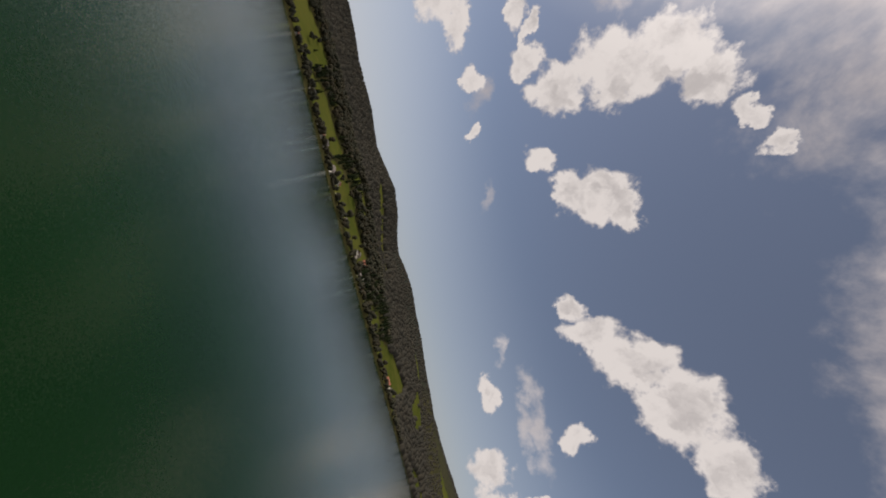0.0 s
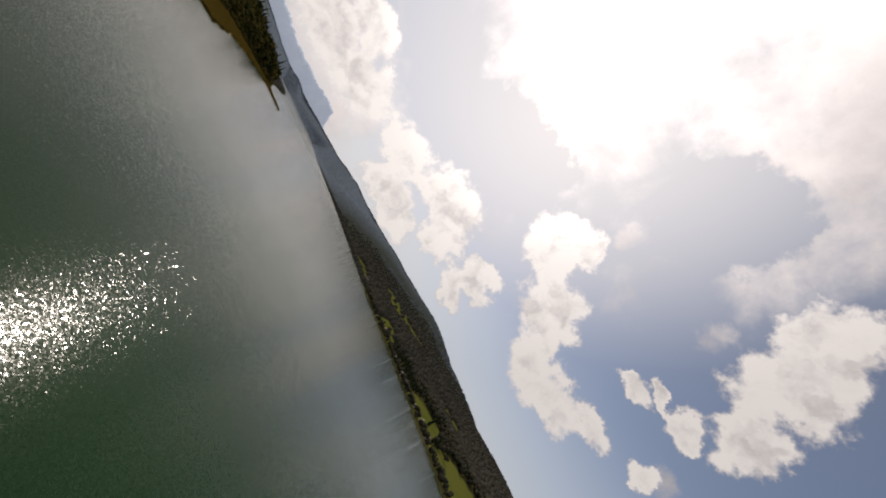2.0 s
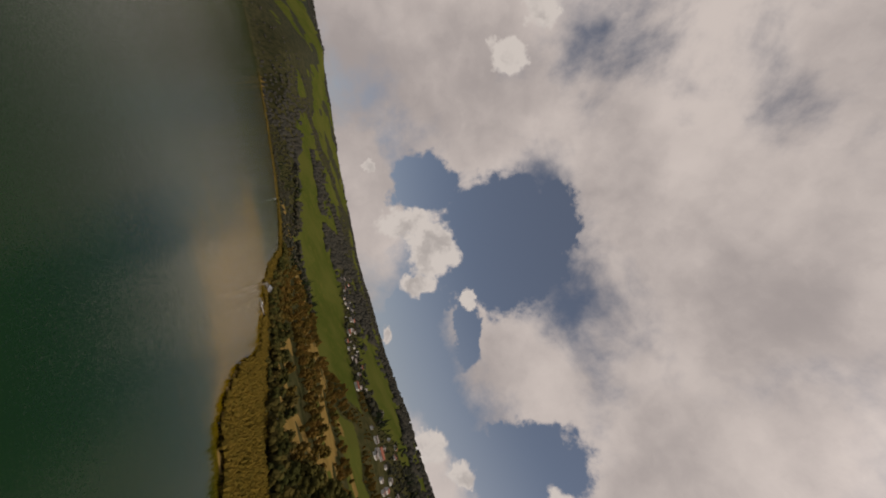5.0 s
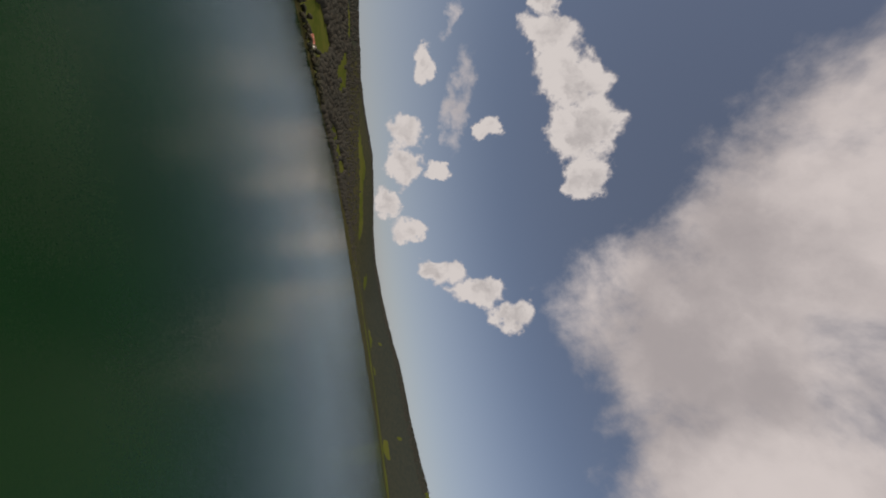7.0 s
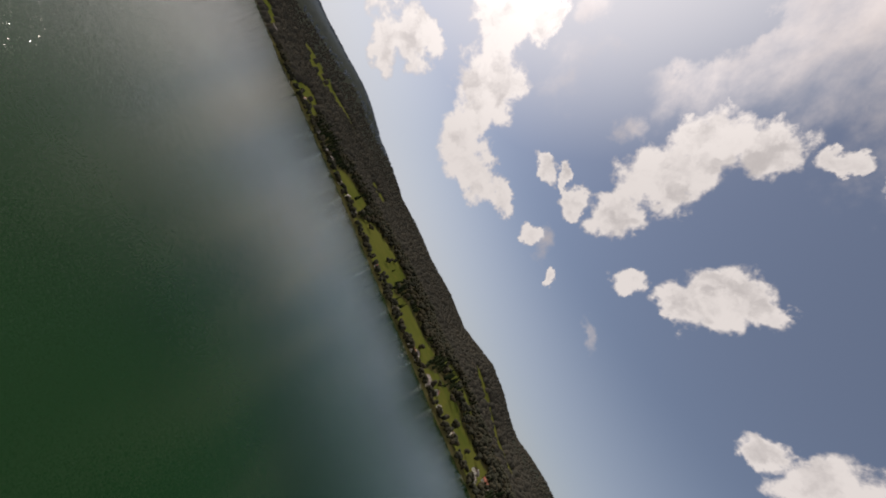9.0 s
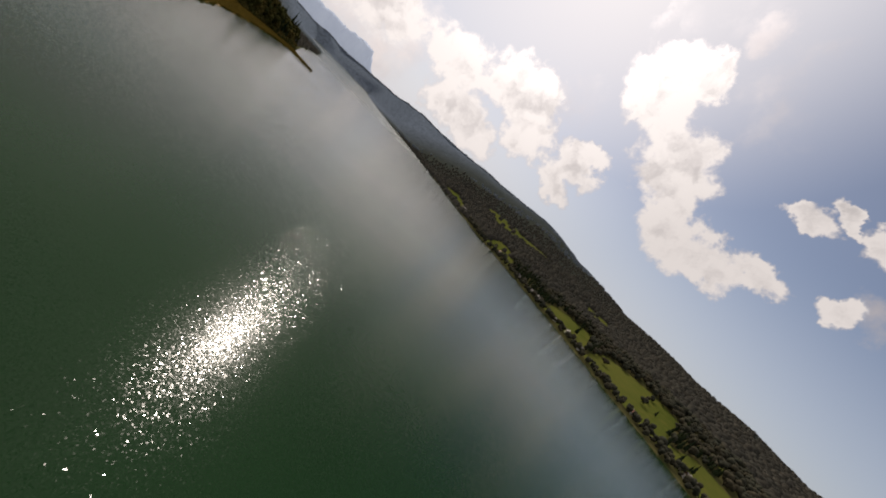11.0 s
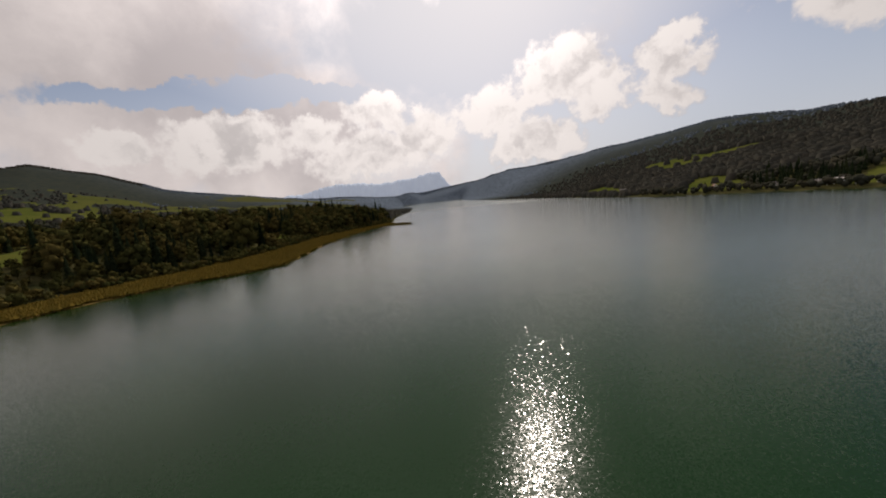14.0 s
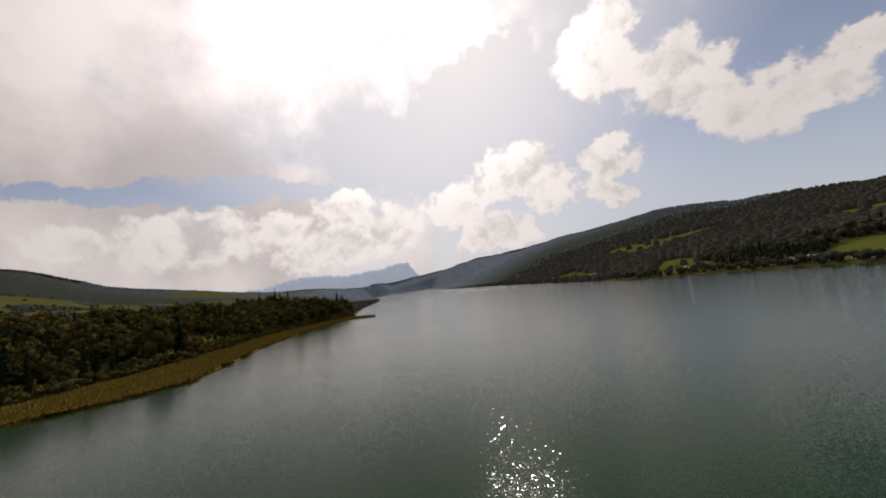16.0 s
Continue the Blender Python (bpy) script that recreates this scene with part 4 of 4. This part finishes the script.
def add_box(bm, x0, y0, z0, x1, y1, z1):
    made = bmesh.ops.create_cube(bm, size=1)["verts"]
    for v in made:
        v.co = ((x0, x1)[v.co.x > 0], (y0, y1)[v.co.y > 0], (z0, z1)[v.co.z > 0])


def gabled_walls(long, wide, eaves, ridge):
    bm = bmesh.new()
    a, b = long / 2, wide / 2
    ring = [(-b, -1.5), (b, -1.5), (b, eaves), (0, ridge), (-b, eaves)]
    ends = [[bm.verts.new((s * a, y, z)) for y, z in ring] for s in (-1, 1)]
    bm.faces.new(ends[0])
    bm.faces.new(ends[1][::-1])
    for i in range(5):
        j = (i + 1) % 5
        bm.faces.new((ends[0][i], ends[1][i], ends[1][j], ends[0][j]))
    return bm


def gable_roof(long, wide, eaves, ridge, over=0.9, thick=0.28):
    bm = bmesh.new()
    a = long / 2 + over
    slope = (ridge - eaves) / (wide / 2)
    b, low = wide / 2 + over, eaves - over * slope
    ring = [(-b, low), (0, ridge), (b, low), (b, low + thick), (0, ridge + thick * 1.25), (-b, low + thick)]
    ends = [[bm.verts.new((s * a, y, z + 0.02)) for y, z in ring] for s in (-1, 1)]
    for i in range(6):
        j = (i + 1) % 6
        bm.faces.new((ends[0][i], ends[1][i], ends[1][j], ends[0][j]))
    for e, f in ((0, 1), (1, -1)):
        bm.faces.new((ends[e][0], ends[e][1], ends[e][4], ends[e][5])[::f])
        bm.faces.new((ends[e][1], ends[e][2], ends[e][3], ends[e][4])[::f])
    return bm


def window(parent, x, y, z, w, h, face):
    """A framed window set a little proud of the wall; face: +-1 on the long sides, +-2 on the gables."""
    bm = bmesh.new()
    for u0, v0, u1, v1 in ((-w / 2, -h / 2, -w / 2 + 0.12, h / 2), (w / 2 - 0.12, -h / 2, w / 2, h / 2), (-w / 2 + 0.12, h / 2 - 0.12, w / 2 - 0.12, h / 2), (-w / 2 + 0.12, -h / 2, w / 2 - 0.12, -h / 2 + 0.12)):
        if abs(face) == 1:
            add_box(bm, x + u0, y - 0.06, z + v0, x + u1, y + 0.06, z + v1)
        else:
            add_box(bm, x - 0.06, y + u0, z + v0, x + 0.06, y + u1, z + v1)
    frame_ob = part("window", bm, PALE_WOOD, parent)
    if abs(face) == 1:
        glass = box(x - w / 2 + 0.12, y - 0.03, z - h / 2 + 0.12, x + w / 2 - 0.12, y + 0.03, z + h / 2 - 0.12)
    else:
        glass = box(x - 0.03, y - w / 2 + 0.12, z - h / 2 + 0.12, x + 0.03, y + w / 2 - 0.12, z + h / 2 - 0.12)
    part("pane", glass, GLASS, frame_ob)


def house(label, long, wide, eaves, ridge, walls, roof, timber=False):
    thing = new("house")
    part("wall", gabled_walls(long, wide, eaves, ridge), walls, thing)
    part("roof", gable_roof(long, wide, eaves, ridge), roof, thing)
    part("chimney", box(long * 0.18, 0.5, ridge - 1.4, long * 0.18 + 0.8, 1.3, ridge + 1.1, 0.05), PLASTER, thing)
    if timber:
        for s in (-1, 1):
            bm = bmesh.new()
            x0 = s * (long / 2 + 0.05)
            pts = [(-wide / 2 + 0.1, eaves - 0.6), (wide / 2 - 0.1, eaves - 0.6), (wide / 2 - 0.1, eaves), (0, ridge - 0.15), (-wide / 2 + 0.1, eaves)]
            rings = [[bm.verts.new((x0 + d, y, z)) for y, z in pts] for d in (-0.06, 0.06)]
            bm.faces.new(rings[0])
            bm.faces.new(rings[1][::-1])
            for i in range(5):
                bm.faces.new((rings[0][i], rings[1][i], rings[1][(i + 1) % 5], rings[0][(i + 1) % 5]))
            part("gable_cladding", bm, TIMBER, thing)
        for s in (-1, 1):
            part("balcony", box(-long / 2 + 1, s * (wide / 2 + 0.55) - 0.5, eaves - 1.9, long / 2 - 1, s * (wide / 2 + 0.55) + 0.5, eaves - 0.9, 0.03), TIMBER, thing)
    part("door", box(-0.55, -wide / 2 - 0.07, 0, 0.55, -wide / 2 + 0.05, 2.1, 0.02), TIMBER, thing)
    n = max(2, int(long / 4))
    for s in (-1, 1):
        for k in range(n):
            x = (k + 0.5) / n * long - long / 2
            if abs(x) > 1.3 or s > 0:
                window(thing, x, s * (wide / 2 + 0.02), 1.6, 1.2, 1.3, s)
        for y in (-wide * 0.24, wide * 0.24):
            window(thing, s * (long / 2 + 0.02), y, 1.6, 1.2, 1.3, 2 * s)
        if not timber:
            window(thing, s * (long / 2 + 0.02), 0, eaves + 0.6, 1.1, 1.2, 2 * s)
    return tagged(thing, label, "house", "houses round the lake")


def ground_at(x, y):
    return float(height(np.array([float(x)]), np.array([float(y)]))[0])


HOUSES = [
    house("white plastered house with a red tiled roof", 14, 10, 5.2, 9.0, PLASTER, TILE),
    house("white plastered house with a dark grey roof", 13, 9.5, 5.0, 8.6, PLASTER, SLATE),
    house("white house with a dark timber gable and balcony", 15, 11, 5.4, 8.8, PLASTER, SLATE, True),
    house("long pale farmhouse with a red tiled roof", 24, 12, 5.6, 10.4, PLASTER, TILE),
]
placed = set()


def settle_house(kind, x, y, turn):
    m = pose(x, y, ground_at(x, y) + 0.1, 0, 0, turn) @ Matrix.Scale(0.78 + 0.05 * (int(abs(x) + abs(y)) % 4), 4)
    if kind in placed:
        copy_thing(HOUSES[kind], m)
    else:
        placed.add(kind)
        HOUSES[kind].matrix_basis = m


# the village on the west slope, and its farther hamlets
for k, (x, y) in enumerate([(-739, 22), (-663, 74), (-627, 124), (-713, 180), (-745, 214), (-524, 100), (-663, -160), (-647, -92), (-667, -19),
                            (-635, 37), (-607, 89), (-583, 140), (-728, 160), (-655, -311), (-688, -461), (-690, -60), (-715, 60), (-560, 60)]):
    settle_house((0, 1, 2, 0, 2, 1, 3)[k % 7], x, y, 15 + 47 * k % 180)
    if k % 3 == 0:
        settle_house((1, 2)[k % 2], x - 26, y + 17, 70 + 31 * k % 180)
for k, (x, y) in enumerate([(-781, -787), (-752, -668), (-900, -900), (-736, -577), (-728, -517), (-698, -414), (-687, -350), (-765, -640), (-775, -720),
                            (-760, -545), (-735, -470), (-830, -760), (-842, 319), (-880, 340), (-860, 300), (-1112, 727), (-499, 390), (-800, -300)]):
    settle_house((1, 0, 2, 1, 3)[k % 5], x, y, 20 + 61 * k % 180)
rows_of_houses = np.random.default_rng(62)
for k, (x, y) in enumerate([(-844, -849), (-800, -770), (-768, -690), (-761, -650), (-756, -591), (-748, -540), (-720, -480), (-694, -438), (-721, -408), (-700, -372), (-696, -334)]):
    for side in range(2):
        settle_house((2, 0, 1, 1)[(k + side) % 4], x + rows_of_houses.uniform(-12, 12) - 30 * side, y + rows_of_houses.uniform(-14, 14), rows_of_houses.uniform(0, 180))
for k in range(44):
    along = rows_of_houses.uniform(0, 1)
    settle_house((0, 1, 2, 1, 0, 3)[k % 6], -690 + rows_of_houses.normal(0, 42) + 40 * math.sin(along * 6), -190 + 480 * along, rows_of_houses.uniform(0, 180))
village = np.random.default_rng(61)
for k in range(26):
    settle_house((0, 2, 1, 0, 3, 1)[k % 6], village.uniform(-830, -600), village.uniform(-230, 290), village.uniform(0, 180))
# the east shore


def shore_spot(az, deep):
    """The place that far inland of the east shore, at a bearing from the middle of the lake."""
    way = np.array((-math.sin(radians(az)), math.cos(radians(az))))
    far = np.arange(250.0, 2000.0, 4.0)
    x, y = CENTRE[0] + way[0] * far, CENTRE[1] + way[1] * far
    k = int(np.argmax(inland(x, y) > deep))
    return x[k], y[k]


for k, (az, deep) in enumerate([(-53, 30), (-53.9, 44), (-54.6, 28), (-55.2, 52), (-56, 34), (-59.6, 46), (-60.4, 30), (-61.6, 60), (-64, 34), (-68, 40), (-72.6, 90), (-73.4, 62),
                                (-74, 110), (-74.6, 74), (-75.3, 96), (-76, 52), (-76.8, 84), (-78.4, 36), (-91.6, 60), (-92.6, 80), (-48, 36), (-44.4, 46), (-40, 32), (-35, 34),
                                (-30.4, 30), (-28, 42), (-25.2, 30), (-24.2, 34), (-22.8, 28), (-21.6, 40), (-20.4, 30), (-17, 36), (-12.4, 60), (-8.6, 36), (-3, 60), (2, 40)]):
    x, y = shore_spot(az, deep)
    settle_house((2, 1, 0, 1, 2)[k % 5] if az != -91.6 else 3, x, y, 10 + 53 * k % 180)


def church(x, y, turn):
    thing = new("church")
    part("nave_wall", gabled_walls(26, 12, 9, 16), PLASTER, thing)
    part("nave_roof", gable_roof(26, 12, 9, 16, 0.6), TILE, thing, "red tiled roof")
    part("tower", box(-18.6, -3, -1.5, -12.9, 3, 24, 0.1), PLASTER, thing)
    bm = bmesh.new()
    rings = [(3.5, 24), (3.4, 24.4), (2.2, 26.5), (1.3, 30), (0.55, 36), (0.05, 42)]
    loops = []
    for r, z in rings:
        loops.append([bm.verts.new((-15.75 + r * math.cos(a * math.pi / 4 + math.pi / 8), r * math.sin(a * math.pi / 4 + math.pi / 8), z)) for a in range(8)])
    for lo, hi in zip(loops, loops[1:]):
        for a in range(8):
            bm.faces.new((lo[a], lo[(a + 1) % 8], hi[(a + 1) % 8], hi[a]))
    bm.faces.new(loops[0][::-1])
    bm.faces.new(loops[-1])
    part("spire", bm, SLATE, thing, "dark pointed spire")
    for s in (-1, 1):
        for k in range(4):
            window(thing, -8 + k * 6, s * 6.02, 5.2, 1.6, 4.2, s)
        window(thing, -15.75, s * 3.02, 20, 1.5, 2.4, s)
    thing.matrix_basis = pose(x, y, ground_at(x, y), 0, 0, turn)
    tagged(thing, "white village church with a dark pointed spire", "church")


church(-900, 275, 205)


def boat(label, long, wide, cabin=False, cover=False):
    thing = new("boat")
    bm = bmesh.new()
    loops = []
    for t in np.linspace(0, 1, 9):
        w = wide / 2 * (1 - max(0, (t - 0.45) / 0.55) ** 2.2) * (0.86 + 0.14 * min(1, t * 3))
        z = 0.62 + 0.28 * t * t
        xx = (t - 0.5) * long
        loops.append([bm.verts.new((xx, y, h)) for y, h in ((-w - 0.01, z), (-w * 0.86, 0.1), (-w * 0.35, -0.22), (w * 0.35, -0.22), (w * 0.86, 0.1), (w + 0.01, z))])
    for a, b in zip(loops, loops[1:]):
        for i in range(5):
            bm.faces.new((a[i], b[i], b[i + 1], a[i + 1]))
    bm.faces.new(loops[0])
    bmesh.ops.solidify(bm, geom=bm.faces[:], thickness=0.06)
    part("hull", bm, HULL, thing)
    part("deck", box(long * 0.14, -wide * 0.34, 0.58, long * 0.34, wide * 0.34, 0.66, 0.02), PALE_WOOD, thing)
    for x in (-0.28, -0.05):
        part("thwart", box(x * long - 0.14, -wide * 0.42, 0.42, x * long + 0.14, wide * 0.42, 0.47, 0.01), WOOD, thing)
    part("outboard_motor", box(-long * 0.5 - 0.32, -0.16, 0.1, -long * 0.5 - 0.02, 0.16, 0.95, 0.06), CANVAS, thing, "dark outboard motor")
    if cabin:
        part("cabin", box(-long * 0.05, -wide * 0.32, 0.6, long * 0.2, wide * 0.32, 1.35, 0.12), HULL, thing)
        part("windscreen", box(long * 0.2, -wide * 0.3, 0.8, long * 0.22, wide * 0.3, 1.3, 0.01), GLASS, thing)
    if cover:
        part("cover", box(-long * 0.42, -wide * 0.44, 0.6, long * 0.05, wide * 0.44, 0.92, 0.14), CANVAS, thing, "dark blue canvas cover")
    return tagged(thing, label, "boat", "boats by the reeds")


row = boat("small white boat with dark blue cover", 5.8, 2.0, cover=True)
row.matrix_basis = pose(-54, 196, 0, 0, 0, 20)
launch = boat("white motor launch moored at the jetty", 7.2, 2.5, cabin=True)
launch.matrix_basis = pose(-69, 124, 0, 0, 0, 200)
for x, y, turn in ((-115, 208.5, 150), (-88, -72, 100), (-238, -452, 70)):
    copy_thing(launch, pose(x, y, 0, 0, 0, turn))
for x, y, turn in ((-118, 201, 160), (-72, 14, 70), (-101, 205, 40), (-74, 112, 200)):
    copy_thing(row, pose(x, y, 0, 0, 0, turn))


def jetty(label, a, b, wide):
    a, b = Vector((*a, 0)), Vector((*b, 0))
    d = b - a
    thing = new("jetty")
    thing.matrix_basis = Matrix.Translation(a) @ pose(0, 0, 0, 0, 0, math.degrees(math.atan2(d.y, d.x)))
    n = int(d.length / 0.42)
    bm = bmesh.new()
    for k in range(n):
        add_box(bm, k * 0.42, -wide / 2, 0.86, k * 0.42 + 0.39, wide / 2, 0.92 + 0.012 * (k * 7 % 3))
    part("deck", bm, PALE_WOOD, thing)
    for y in (-wide * 0.38, wide * 0.38):
        part("beam", box(0, y - 0.09, 0.62, d.length, y + 0.09, 0.86, 0.01), WOOD, thing)
        for k in range(int(d.length / 4) + 1):
            part("post", box(k * 4 + 0.1, y - 0.1, -2.2, k * 4 + 0.3, y + 0.1, 1.45 if k % 2 else 0.86, 0.02), WOOD, thing)
    for k in (0.8, 0.96):
        part("mooring_pole", box(d.length * k, wide / 2 + 0.2, -2.2, d.length * k + 0.16, wide / 2 + 0.36, 2.6, 0.03), WOOD, thing)
    return tagged(thing, label, "jetty", "jetties through the reeds")


jetty("long pale boarded jetty through the reeds", (-106, 105), (-60, 121.5), 3.8)
jetty("short pale boarded jetty with moored boats", (-144, 203), (-110, 205), 2.4)
jetty("narrow boarded landing stage in the reeds", (-108, -62), (-86, -68), 2.2)


def boathouse(label, x, y, turn):
    thing = new("boathouse")
    part("wall", gabled_walls(9, 5, 2.6, 4.4), PALE_WOOD, thing)
    part("roof", gable_roof(9, 5, 2.6, 4.4, 0.5, 0.16), STEEL, thing, "pale sheet metal roof")
    part("door", box(4.46, -1.4, 0, 4.56, 1.4, 2.3, 0.02), WOOD, thing)
    window(thing, 0, 2.52, 1.5, 1.0, 0.9, 1)
    window(thing, 0, -2.52, 1.5, 1.0, 0.9, -1)
    thing.matrix_basis = pose(x, y, max(ground_at(x, y), 0.2), 0, 0, turn)
    return tagged(thing, label, "boathouse", "boathouses by the reeds")


boathouse("pale wooden boathouse with a metal roof", -92, 12, 15)
boathouse("pale wooden boathouse behind the reeds", -180, 263, -20)
boathouse("small pale boathouse at the edge of the shallows", -104, -102, 30)
